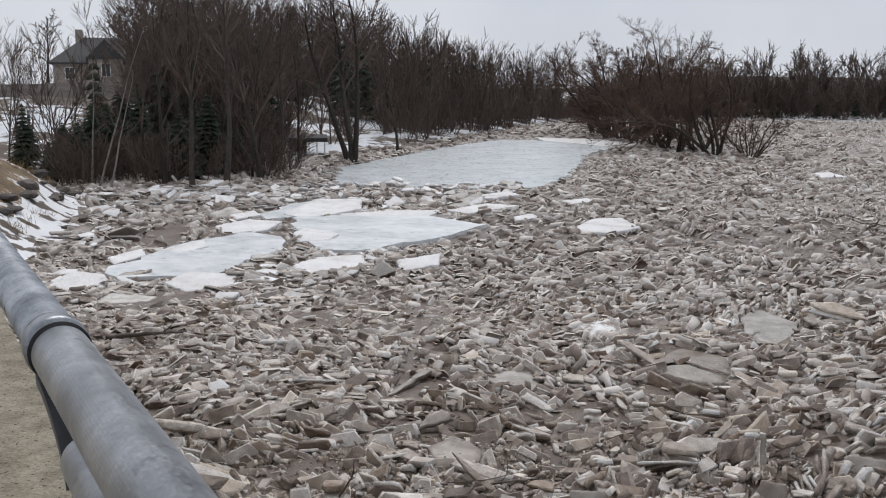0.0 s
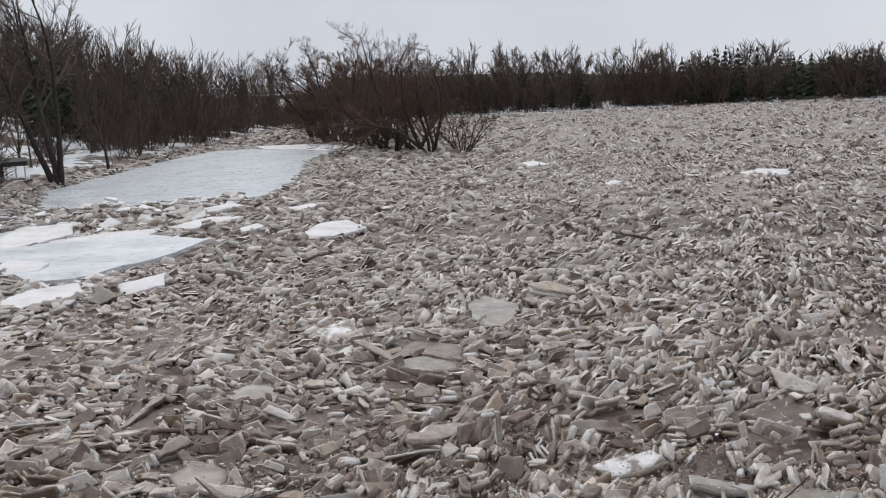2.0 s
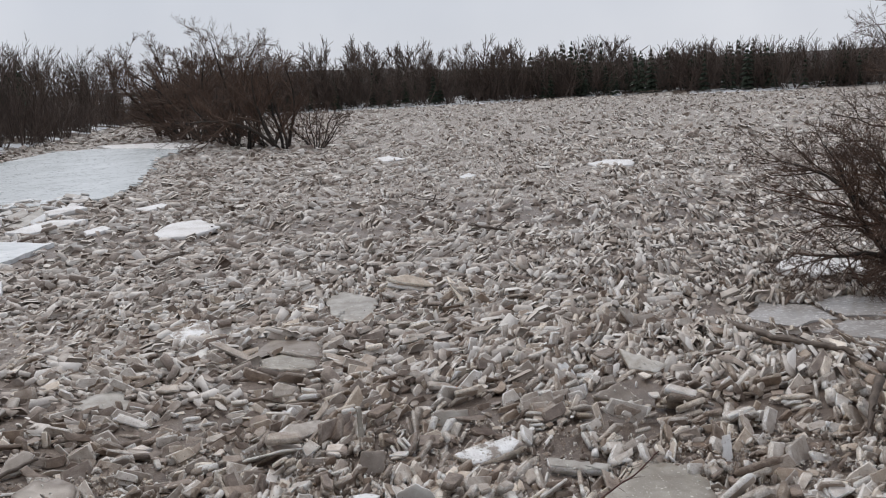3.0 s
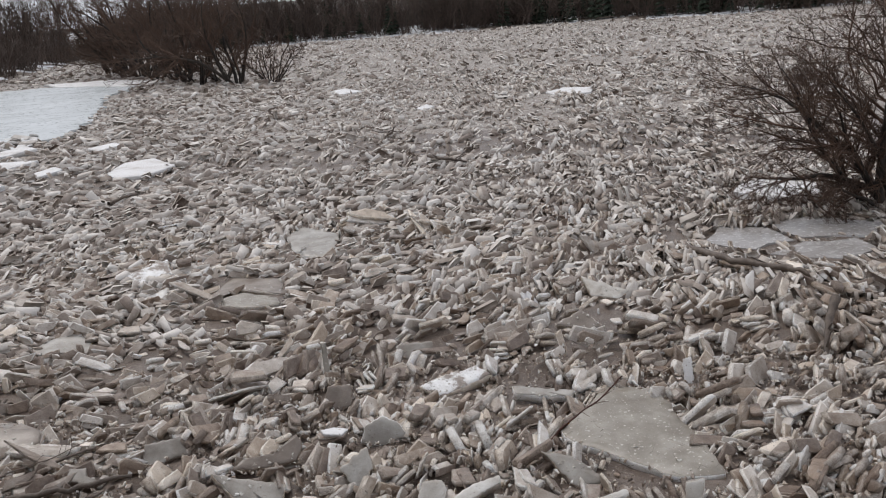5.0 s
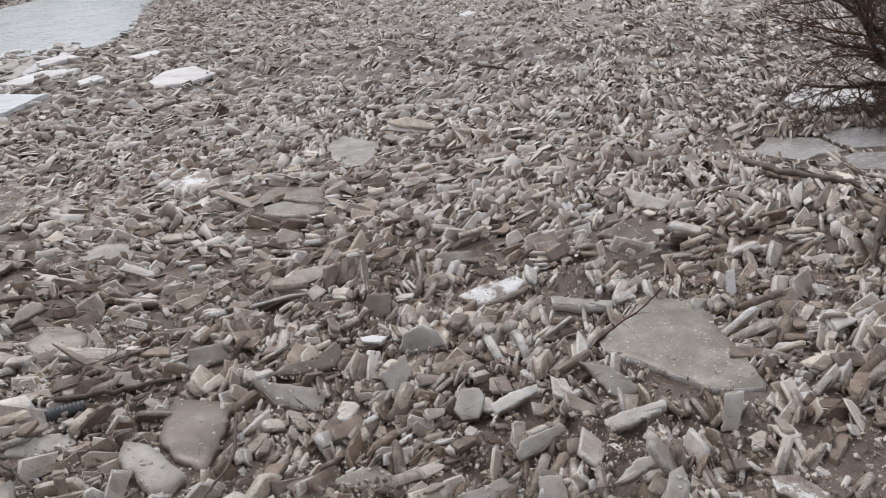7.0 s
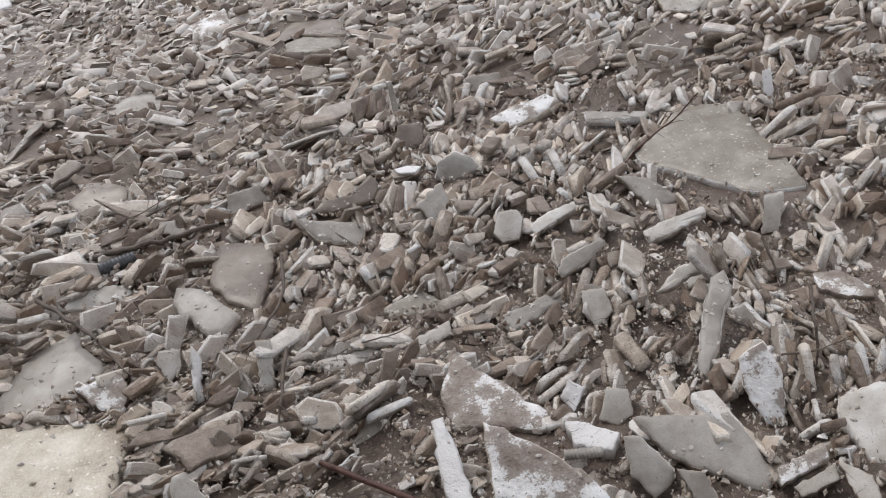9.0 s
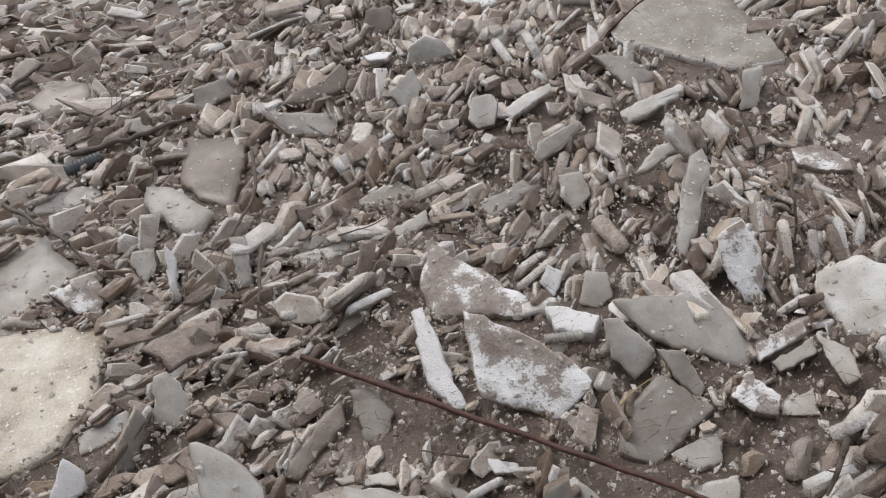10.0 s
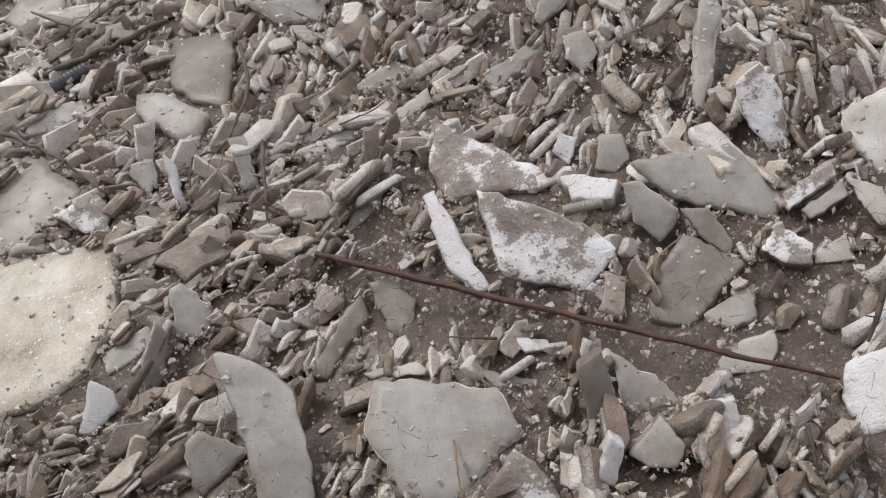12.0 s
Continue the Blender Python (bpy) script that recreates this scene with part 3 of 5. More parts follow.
slab("grey", (1.66, 4.40, 0.20), -13, 45, 0.12, [(-0.15, 0.19), (-0.05, 0.19), (0.16, -0.02), (0.14, -0.11), (0.02, -0.21), (-0.12, -0.04)])
slab("grey", (1.68, 3.85, 0.07), -16, 14, 0.11, [(0.02, 0.35), (0.33, 0.1), (0.18, -0.05), (-0.03, -0.27), (-0.25, -0.19), (-0.26, 0.05)])
slab("pale", (3.18, 4.49, 0.13), -31, 25, 0.15, [(-0.25, 0.12), (-0.01, 0.29), (0.23, 0.22), (0.25, -0.26), (0.01, -0.31), (-0.23, -0.05)])
slab("frost", (2.60, 4.91, 0.23), -23, 55, 0.12, [(-0.01, 0.3), (0.12, 0.1), (0.16, -0.28), (0.02, -0.27), (-0.14, -0.02), (-0.17, 0.17)])
slab("grey", (2.53, 5.69, 0.28), -19, 25, 0.14, [(-0.02, 0.36), (0.08, 0.43), (0.13, 0.28), (0.06, -0.11), (-0.05, -0.53), (-0.12, -0.43), (-0.09, 0.0)])
slab("pale", (-0.85, 3.66, 0.35), 25, 38, 0.14, [(-0.02, 0.49), (0.04, 0.46), (0.18, 0.24), (0.23, 0.04), (0.09, -0.29), (-0.06, -0.56), (-0.3, -0.37), (-0.16, -0.02)])
slab("grey", (-1.34, 3.74, 0.08), 31, 30, 0.1, [(-0.03, 0.16), (0.08, 0.17), (0.23, -0.12), (-0.14, -0.16), (-0.15, -0.06)])
slab("beige", (-2.55, 5.42, 0.06), 33, 3, 0.12, [(-0.2, 1.12), (0.4, 0.64), (0.77, 0.2), (0.34, -0.4), (-0.06, -0.67), (-0.44, -0.61), (-0.81, -0.27)])
slab("grey", (-2.93, 6.92, 0.05), 29, 8, 0.1, [(-0.47, 0.05), (-0.11, 0.39), (0.36, 0.49), (0.34, 0.25), (0.45, -0.19), (0.14, -0.38), (-0.15, -0.41), (-0.57, -0.19)])
slab("pale", (-2.88, 8.26, -0.00), 24, 30, 0.12, [(-0.37, 0.13), (-0.11, 0.2), (0.34, 0.04), (0.36, -0.15), (0.13, -0.21), (-0.35, 0.0)])
slab("brown", (-1.33, 8.08, 0.08), 15, 4, 0.1, [(-0.15, 0.71), (0.36, 0.39), (0.33, 0.03), (0.01, -0.71), (-0.19, -0.44), (-0.34, 0.01)])
slab("grey", (-1.62, 7.41, 0.14), 18, 16, 0.1, [(-0.16, 0.42), (0.06, 0.28), (0.29, -0.21), (0.1, -0.37), (-0.04, -0.33), (-0.25, 0.21)])
slab("clear", (0.26, 7.01, 0.02), 4, 25, 0.09, [(-0.31, 0.02), (-0.18, 0.08), (0.14, 0.14), (0.32, -0.06), (0.25, -0.12), (-0.23, -0.05)])
slab("grey", (-0.22, 6.43, 0.02), 8, 20, 0.09, [(-0.4, 0.16), (-0.02, 0.07), (0.25, -0.02), (0.38, -0.17), (-0.21, -0.04)])
slab("pale", (0.41, 6.46, 0.05), 3, 30, 0.12, [(-0.18, -0.0), (0.17, 0.11), (0.17, -0.02), (-0.16, -0.1)])
slab("white", (0.43, 4.68, 0.19), 3, 22, 0.1, [(-0.08, 0.42), (0.01, 0.43), (0.13, -0.37), (0.04, -0.37), (-0.09, -0.12)])
slab("brown", (-0.42, 4.35, 0.07), 16, 18, 0.12, [(-0.3, -0.12), (0.05, 0.13), (0.25, 0.19), (0.22, 0.02), (-0.22, -0.21)])
slab("clear", (-0.11, 5.48, 0.05), 9, 30, 0.1, [(-0.22, -0.1), (0.12, 0.17), (0.2, 0.1), (-0.09, -0.17)])
slab("white", (2.26, 2.83, 0.09), -32, 22, 0.2, [(-0.16, 0.11), (0.02, 0.22), (0.16, 0.15), (0.18, -0.16), (-0.04, -0.25), (-0.16, -0.07)])
slab("grey", (0.95, 3.27, 0.17), -5, 60, 0.08, [(-0.07, 0.17), (0.08, 0.23), (0.09, -0.04), (-0.0, -0.15), (-0.09, -0.2)])
slab("grey", (1.21, 3.28, 0.05), -10, 25, 0.08, [(-0.16, 0.25), (0.11, 0.01), (0.17, -0.13), (-0.13, -0.12)])
slab("pale", (1.15, 2.94, 0.07), -10, 30, 0.1, [(-0.16, -0.01), (0.04, 0.14), (0.1, 0.02), (0.02, -0.15)])
slab("frost", (0.46, 2.92, 0.09), 5, 32, 0.12, [(-0.28, 0.01), (-0.01, 0.2), (0.07, 0.09), (0.13, -0.13), (0.09, -0.16)])
slab("white", (1.49, 2.91, 0.06), -17, 40, 0.06, [(-0.08, 0.11), (0.07, 0.04), (0.04, -0.09), (-0.04, -0.06)])
slab("pale", (1.81, 3.29, 0.04), -21, 22, 0.1, [(-0.13, 0.05), (0.12, 0.13), (0.14, 0.04), (0.09, -0.11), (-0.22, -0.11)])
slab("white", (1.39, 4.89, 0.11), -9, 8, 0.12, [(-0.17, 0.13), (-0.06, 0.12), (0.2, -0.01), (0.14, -0.16), (-0.11, -0.09)])
slab("pale", (-1.91, 4.90, 0.02), 30, 25, 0.1, [(-0.16, 0.11), (0.23, 0.07), (0.18, -0.06), (-0.04, -0.08), (-0.22, -0.04)])
slab("grey", (-1.43, 4.97, 0.12), 25, 30, 0.09, [(-0.02, 0.22), (0.07, 0.21), (0.13, -0.07), (-0.0, -0.24), (-0.18, -0.11)])
slab("white", (-2.07, 4.41, 0.08), 34, 45, 0.07, [(0.08, 0.18), (0.14, 0.03), (0.1, -0.08), (-0.14, -0.11), (-0.19, -0.03)])
slab("grey", (-1.66, 4.62, 0.13), 29, 60, 0.09, [(-0.07, 0.04), (0.15, 0.2), (0.17, 0.08), (-0.06, -0.16), (-0.19, -0.15)])
slab("grey", (1.79, 6.36, 0.14), -10, 45, 0.07, [(-0.09, 0.16), (0.0, 0.16), (0.12, -0.01), (0.06, -0.2), (-0.1, -0.11)])
slab("grey", (1.64, 5.15, 0.07), -11, 30, 0.07, [(-0.07, 0.15), (0.09, 0.13), (0.11, -0.06), (-0.0, -0.14), (-0.13, -0.09)])
slab("pale", (-1.83, 6.69, 0.13), 22, 45, 0.1, [(-0.05, 0.13), (0.13, 0.08), (0.09, -0.07), (-0.07, -0.19), (-0.1, 0.05)])
slab("white", (-1.53, 6.36, 0.16), 20, 50, 0.07, [(0.04, 0.27), (0.08, 0.14), (-0.02, -0.21), (-0.1, -0.21)])
slab("pale", (-0.97, 6.34, 0.16), 15, 50, 0.08, [(-0.02, 0.23), (0.11, 0.19), (0.03, -0.22), (-0.11, -0.2)])
slab("white", (1.36, 5.36, 0.08), -8, 40, 0.12, [(-0.09, -0.01), (-0.01, 0.11), (0.1, 0.04), (-0.0, -0.13)])
slab("pale", (-0.12, 3.93, 0.07), 13, 10, 0.06, [(-0.18, 0.1), (0.15, -0.01), (0.18, -0.12), (-0.15, 0.03)])
slab("pale", (2.51, 3.79, 0.02), -28, 15, 0.08, [(-0.09, 0.01), (0.07, 0.12), (0.12, -0.05), (-0.1, -0.08)])
slab("frost", (-2.28, 6.40, 0.13), 26, 25, 0.09, [(-0.24, 0.2), (0.15, 0.15), (0.16, 0.0), (0.05, -0.23), (-0.12, -0.12)])
slab("grey", (-0.04, 4.45, 0.08), 10, 20, 0.09, [(-0.1, 0.23), (0.05, 0.19), (0.14, -0.04), (0.02, -0.23), (-0.11, -0.16)])
slab("white", (0.71, 3.81, 0.05), -0, 20, 0.07, [(-0.11, 0.09), (0.09, 0.0), (0.08, -0.06), (-0.06, -0.03)])
slab("pale", (0.52, 3.64, 0.01), 3, 25, 0.08, [(-0.19, 0.16), (0.14, -0.04), (0.14, -0.09), (-0.09, -0.02)])
slab("clear", (3.70, 8.75, 0.09), -19, 2, 0.1, [(-0.92, -0.03), (-0.45, 1.12), (0.12, 1.05), (0.34, 0.39), (0.68, -0.51), (0.75, -0.85), (0.29, -0.93), (-0.82, -0.23)])
slab("grey", (0.93, 9.40, 0.14), -2, 60, 0.1, [(-0.18, 0.09), (0.03, 0.18), (0.2, 0.08), (0.3, -0.09), (-0.1, -0.16), (-0.24, -0.09)])
slab("pale", (0.65, 8.52, 0.16), 0, 60, 0.08, [(-0.21, 0.06), (0.09, 0.24), (0.14, 0.05), (0.05, -0.16), (-0.07, -0.18)])
slab("grey", (-0.45, 8.51, 0.14), 7, 30, 0.1, [(-0.36, 0.26), (-0.14, 0.16), (0.35, -0.02), (0.29, -0.29), (-0.14, -0.1)])
slab("clear", (-0.86, 15.23, 0.05), 6, 1, 0.06, [(-0.48, 0.31), (-0.08, 0.52), (0.46, -0.03), (0.48, -0.35), (0.06, -0.37), (-0.44, -0.08)])
slab("brown", (-0.97, 16.05, 0.03), 6, 1, 0.05, [(-0.84, -0.6), (-0.19, 0.8), (0.61, 0.38), (0.65, -0.69), (-0.23, 0.11)])
slab("pale", (-2.52, 15.93, 0.06), 11, 20, 0.08, [(-0.3, 0.0), (0.25, 0.29), (0.22, -0.13), (-0.17, -0.17)])
slab("grey", (-3.47, 13.83, 0.02), 17, 8, 0.1, [(-0.55, 0.28), (0.18, 0.55), (0.43, -0.16), (0.37, -0.52), (-0.43, -0.15)])
slab("grey", (-5.03, 13.07, 0.08), 24, 12, 0.07, [(-0.37, -0.4), (0.24, 0.4), (0.39, 0.39), (-0.26, -0.39)])
slab("pale", (4.76, 13.60, 0.10), -17, 30, 0.12, [(-0.39, 0.32), (0.39, -0.01), (0.22, -0.19), (-0.23, -0.12)])
slab("white", (3.51, 13.51, 0.12), -12, 45, 0.1, [(-0.13, 0.11), (0.0, 0.14), (0.15, -0.09), (-0.02, -0.16)])
slab("clear", (0.36, 11.52, 0.27), 1, 70, 0.06, [(-0.05, 0.21), (0.03, 0.21), (0.05, -0.14), (-0.03, -0.29)])
slab("brown", (0.49, 10.48, 0.15), 1, 50, 0.14, [(-0.11, 0.16), (0.17, 0.14), (0.15, -0.11), (-0.04, -0.19), (-0.17, -0.01)])
slab("grey", (-1.42, 9.67, 0.11), 12, 40, 0.14, [(-0.22, 0.13), (0.21, 0.14), (0.27, -0.1), (-0.26, -0.17)])
slab("brown", (-3.25, 10.59, 0.06), 20, 4, 0.08, [(-0.28, 0.27), (0.08, 0.42), (0.33, -0.04), (0.14, -0.54), (-0.26, -0.11)])
slab("brown", (3.99, 12.25, 0.10), -15, 40, 0.12, [(-0.38, 0.0), (0.01, 0.23), (0.3, -0.07), (0.07, -0.16)])
slab("white", (4.66, 10.00, 0.15), -22, 65, 0.16, [(-0.06, 0.15), (0.04, 0.18), (0.07, -0.15), (-0.04, -0.17)])
slab("grey", (2.88, 10.00, 0.12), -13, 10, 0.1, [(-0.37, 0.15), (0.38, 0.02), (0.33, -0.14), (-0.34, -0.03)])
slab("frost", (1.96, 10.67, 0.11), -7, 25, 0.16, [(-0.48, -0.05), (0.25, 0.24), (0.44, 0.06), (-0.21, -0.26)])
slab("grey", (0.17, 18.88, 0.08), 1, 2, 0.06, [(-0.51, 0.53), (-0.18, 1.3), (0.6, 0.41), (0.36, -1.29), (-0.28, -0.94)])
slab("frost", (-2.85, 17.57, 0.10), 11, 15, 0.1, [(-0.45, 0.06), (0.36, 0.45), (0.38, -0.12), (-0.29, -0.39)])
slab("pale", (3.57, 7.16, 0.17), -22, 65, 0.16, [(-0.09, -0.19), (-0.07, 0.16), (0.1, 0.19), (0.06, -0.16)])
slab("grey", (1.58, 11.94, 0.08), -4, 40, 0.12, [(-0.23, 0.11), (0.24, 0.13), (0.24, -0.11), (-0.26, -0.13)])
slab("grey", (2.74, 8.09, 0.12), -15, 35, 0.12, [(-0.35, 0.2), (-0.02, 0.14), (0.34, -0.14), (0.02, -0.2)])
slab("grey", (-0.23, 9.13, 0.03), 6, 15, 0.12, [(-0.31, 0.04), (0.15, 0.17), (0.3, -0.08), (-0.14, -0.13)])
slab("pale", (-0.28, 6.38, 0.04), 8, 25, 0.1, [(-0.38, 0.05), (0.15, 0.07), (0.31, -0.04), (-0.08, -0.09)])
slab("pale", (1.77, 6.33, 0.13), -10, 45, 0.1, [(-0.11, 0.14), (0.08, 0.15), (0.14, -0.06), (-0.01, -0.19), (-0.1, -0.04)])
slab("grey", (1.27, 6.52, 0.08), -5, 25, 0.14, [(-0.31, -0.03), (0.23, 0.16), (0.27, 0.05), (-0.19, -0.18)])
slab("pale", (2.77, 6.61, 0.08), -18, 25, 0.12, [(-0.19, -0.06), (0.1, 0.13), (0.23, 0.1), (-0.14, -0.18)])
slab("white", (0.41, 9.41, 0.22), 1, 6, 0.03, [(-0.14, 0.05), (0.0, 0.08), (0.16, 0.01), (0.08, -0.1), (-0.1, -0.04)])
slab("brown", (-0.24, 9.14, 0.16), 6, 35, 0.12, [(-0.45, -0.1), (-0.32, 0.01), (0.04, 0.02), (0.28, 0.21), (0.33, 0.1), (0.25, -0.11), (-0.12, -0.14)])
slab("pale", (2.73, 7.32, 0.16), -16, 30, 0.1, [(-0.28, -0.06), (-0.07, 0.05), (0.27, 0.17), (0.29, 0.1), (0.02, -0.08), (-0.23, -0.19)])
slab("pale", (2.53, 6.40, 0.22), -17, 40, 0.1, [(-0.23, -0.14), (-0.05, 0.07), (0.1, 0.12), (0.23, 0.06), (0.08, 0.01), (-0.13, -0.13)])
slab("frost", (3.71, 6.08, 0.06), -27, 12, 0.12, [(-0.24, 0.11), (-0.04, 0.17), (0.21, 0.01), (0.24, -0.11), (0.02, -0.12), (-0.19, -0.05)])
slab("pale", (1.73, 7.88, 0.15), -8, 30, 0.1, [(-0.25, -0.07), (-0.02, 0.08), (0.22, 0.15), (0.23, 0.07), (0.01, -0.06), (-0.19, -0.17)])
slab("pale", (1.29, 7.82, 0.18), -5, 45, 0.14, [(-0.16, -0.05), (-0.08, 0.15), (0.1, 0.15), (0.15, 0.05), (0.08, -0.15), (-0.08, -0.16)])
slab("brown", (-3.98, 11.52, 0.12), 22, 30, 0.1, [(-0.24, -0.17), (-0.12, 0.08), (0.1, 0.19), (0.22, 0.07), (0.05, -0.15)])
slab("grey", (1.79, 7.02, 0.18), -9, 40, 0.1, [(-0.2, -0.1), (-0.14, 0.02), (0.2, 0.17), (0.25, 0.13), (0.05, -0.06), (-0.16, -0.16)])
slab("brown", (-3.32, 10.48, 0.10), 21, 12, 0.1, [(-0.35, 0.15), (-0.1, 0.35), (0.36, 0.08), (0.32, -0.21), (0.06, -0.27), (-0.28, -0.09)])
slab("grey", (-2.19, 9.22, 0.14), 18, 25, 0.14, [(-0.12, 0.15), (0.05, 0.11), (0.04, -0.01), (0.15, -0.11), (0.03, -0.14), (-0.16, 0.01)])
slab("pale", (1.14, 2.84, 0.14), -10, 40, 0.14, [(-0.16, -0.0), (0.03, 0.18), (0.13, 0.0), (0.07, -0.1), (-0.07, -0.08)])
slab("white", (0.89, 2.82, 0.20), -5, 60, 0.1, [(-0.09, -0.07), (0.02, 0.14), (0.08, 0.07), (-0.02, -0.14)])
slab("white", (1.49, 2.89, 0.16), -18, 45, 0.08, [(-0.09, 0.08), (0.06, 0.1), (0.08, -0.0), (0.03, -0.12), (-0.08, -0.05)])
slab("frost", (2.27, 3.82, 0.13), -24, 25, 0.1, [(-0.16, 0.0), (-0.07, 0.15), (0.13, 0.03), (0.11, -0.1), (-0.02, -0.09)])
slab("pale", (2.82, 3.93, 0.16), -31, 25, 0.08, [(-0.16, 0.15), (0.04, 0.1), (0.13, -0.08), (0.05, -0.15), (-0.06, -0.02)])
slab("frost", (2.57, 4.20, 0.17), -26, 30, 0.1, [(-0.15, -0.05), (0.12, 0.14), (0.15, 0.07), (-0.12, -0.16)])
slab("pale", (2.62, 4.10, 0.10), -27, 30, 0.1, [(-0.14, -0.05), (0.09, 0.13), (0.13, 0.04), (-0.08, -0.11)])
slab("grey", (1.93, 4.13, 0.14), -18, 35, 0.1, [(-0.17, 0.16), (-0.0, 0.14), (0.12, -0.09), (0.08, -0.16), (-0.04, -0.05)])
slab("grey", (1.85, 3.60, 0.03), -20, 8, 0.08, [(-0.18, -0.01), (0.11, 0.18), (0.11, -0.05), (-0.05, -0.12)])
slab("white", (-15.50, 17.55, 0.08), 42, 8, 0.15, [(-0.72, -0.14), (-0.15, 0.89), (0.57, 0.42), (0.59, -0.56), (-0.29, -0.61)])
slab("pale", (-13.32, 16.50, 0.04), 40, 4, 0.12, [(-0.74, -0.07), (-0.27, 0.6), (0.7, 0.02), (0.31, -0.56)])
slab("white", (-12.83, 18.67, 0.08), 35, 5, 0.14, [(-0.87, 0.01), (-0.35, 0.93), (0.88, 0.45), (0.7, -0.51), (-0.35, -0.88)])
slab("white", (-10.99, 21.68, 0.07), 28, 4, 0.15, [(-1.01, 0.0), (-0.28, 0.86), (0.97, 1.08), (1.14, -0.18), (0.02, -1.06), (-0.84, -0.71)])
slab("white", (-8.72, 22.66, 0.13), 22, 12, 0.25, [(-0.64, 0.16), (0.58, 0.64), (0.53, -0.17), (-0.48, -0.62)])
slab("pale", (-9.09, 21.01, 0.19), 24, 60, 0.2, [(-0.28, -0.09), (0.0, 0.34), (0.35, -0.04), (-0.07, -0.21)])
slab("white", (-13.40, 25.38, 0.21), 29, 4, 0.12, [(-0.62, 0.36), (-0.24, 1.08), (0.82, 0.15), (0.45, -0.76), (-0.4, -0.83)])
slab("white", (-16.19, 31.63, 0.22), 28, 3, 0.15, [(-1.6, -1.17), (-0.39, 2.0), (1.42, 1.86), (1.33, -0.46), (-0.76, -2.24)])
slab("white", (-14.59, 34.40, 0.19), 24, 25, 0.3, [(-0.39, -0.02), (0.07, 0.5), (0.48, -0.03), (-0.16, -0.45)])
slab("grey", (-11.91, 35.68, 0.19), 19, 8, 0.2, [(-0.82, -0.78), (0.56, 1.74), (0.73, 0.41), (-0.47, -1.37)])
slab("white", (-7.76, 11.81, 0.07), 35, 25, 0.1, [(-0.34, -0.04), (0.05, 0.2), (0.2, 0.0), (0.08, -0.17)])
slab("white", (-5.40, 31.01, 0.17), 11, 3, 0.15, [(-0.92, -0.22), (-0.38, 1.18), (0.59, 1.53), (1.22, -0.13), (0.2, -1.3), (-0.71, -1.06)])
slab("white", (-13.34, 31.30, 0.16), 24, 6, 0.2, [(-1.92, 0.02), (0.16, 0.52), (1.85, 0.48), (1.39, -0.41), (-1.48, -0.6)])
slab("white", (-11.42, 38.48, 0.19), 17, 6, 0.2, [(-0.8, -0.04), (0.43, 0.82), (0.91, 0.03), (-0.54, -0.81)])
slab("white", (-10.81, 34.12, 0.15), 18, 6, 0.2, [(-1.31, -0.38), (0.21, 0.83), (1.53, 0.47), (-0.44, -0.92)])
slab("white", (-8.59, 32.36, 0.12), 16, 6, 0.2, [(-0.54, -0.06), (0.28, 0.6), (0.58, 0.09), (-0.33, -0.64)])
slab("white", (-7.83, 38.17, 0.11), 12, 6, 0.2, [(-0.7, -0.01), (0.35, 0.63), (0.69, 0.0), (-0.34, -0.62)])
slab("white", (-18.27, 29.24, 0.13), 33, 8, 0.2, [(-0.6, 0.05), (0.33, 0.6), (0.56, -0.06), (-0.29, -0.59)])
slab("white", (-16.54, 26.65, 0.15), 32, 5, 0.2, [(-1.08, 0.16), (0.04, 1.06), (1.17, 0.57), (0.57, -0.7), (-0.7, -1.09)])
slab("white", (-15.78, 22.34, 0.15), 36, 8, 0.15, [(-0.56, -0.04), (0.41, 0.67), (0.55, 0.08), (-0.4, -0.71)])
slab("white", (-16.52, 20.54, 0.14), 39, 8, 0.15, [(-0.52, -0.01), (0.38, 0.62), (0.51, 0.06), (-0.38, -0.68)])
slab("grey", (-18.97, 29.04, 0.17), 34, 30, 0.3, [(-0.81, -0.04), (0.21, 0.43), (0.81, -0.05), (-0.21, -0.34)])
slab("brown", (-14.85, 18.46, 0.08), 39, 25, 0.3, [(-0.6, -0.19), (-0.07, 0.18), (0.61, 0.28), (0.05, -0.27)])
slab("brown", (-14.21, 17.03, 0.08), 41, 20, 0.2, [(-0.53, -0.23), (0.09, 0.19), (0.49, 0.26), (-0.05, -0.22)])
slab("white", (12.80, 45.10, 0.09), -15, 2, 0.15, [(-1.18, 0.02), (-0.36, 1.3), (1.17, 0.85), (0.99, -1.0), (-0.62, -1.17)])
slab("white", (2.13, 55.39, 0.09), -2, 2, 0.15, [(-0.92, 0.44), (0.1, 1.4), (1.07, -0.55), (-0.25, -1.29)])
slab("brown", (20.36, 42.07, 0.19), -25, 30, 0.3, [(-0.94, -0.06), (-0.31, 0.38), (0.69, 0.06), (0.56, -0.38)])
slab("white", (5.40, 43.01, 0.09), -6, 20, 0.2, [(-0.46, -0.1), (0.07, 0.32), (0.46, 0.04), (-0.07, -0.26)])


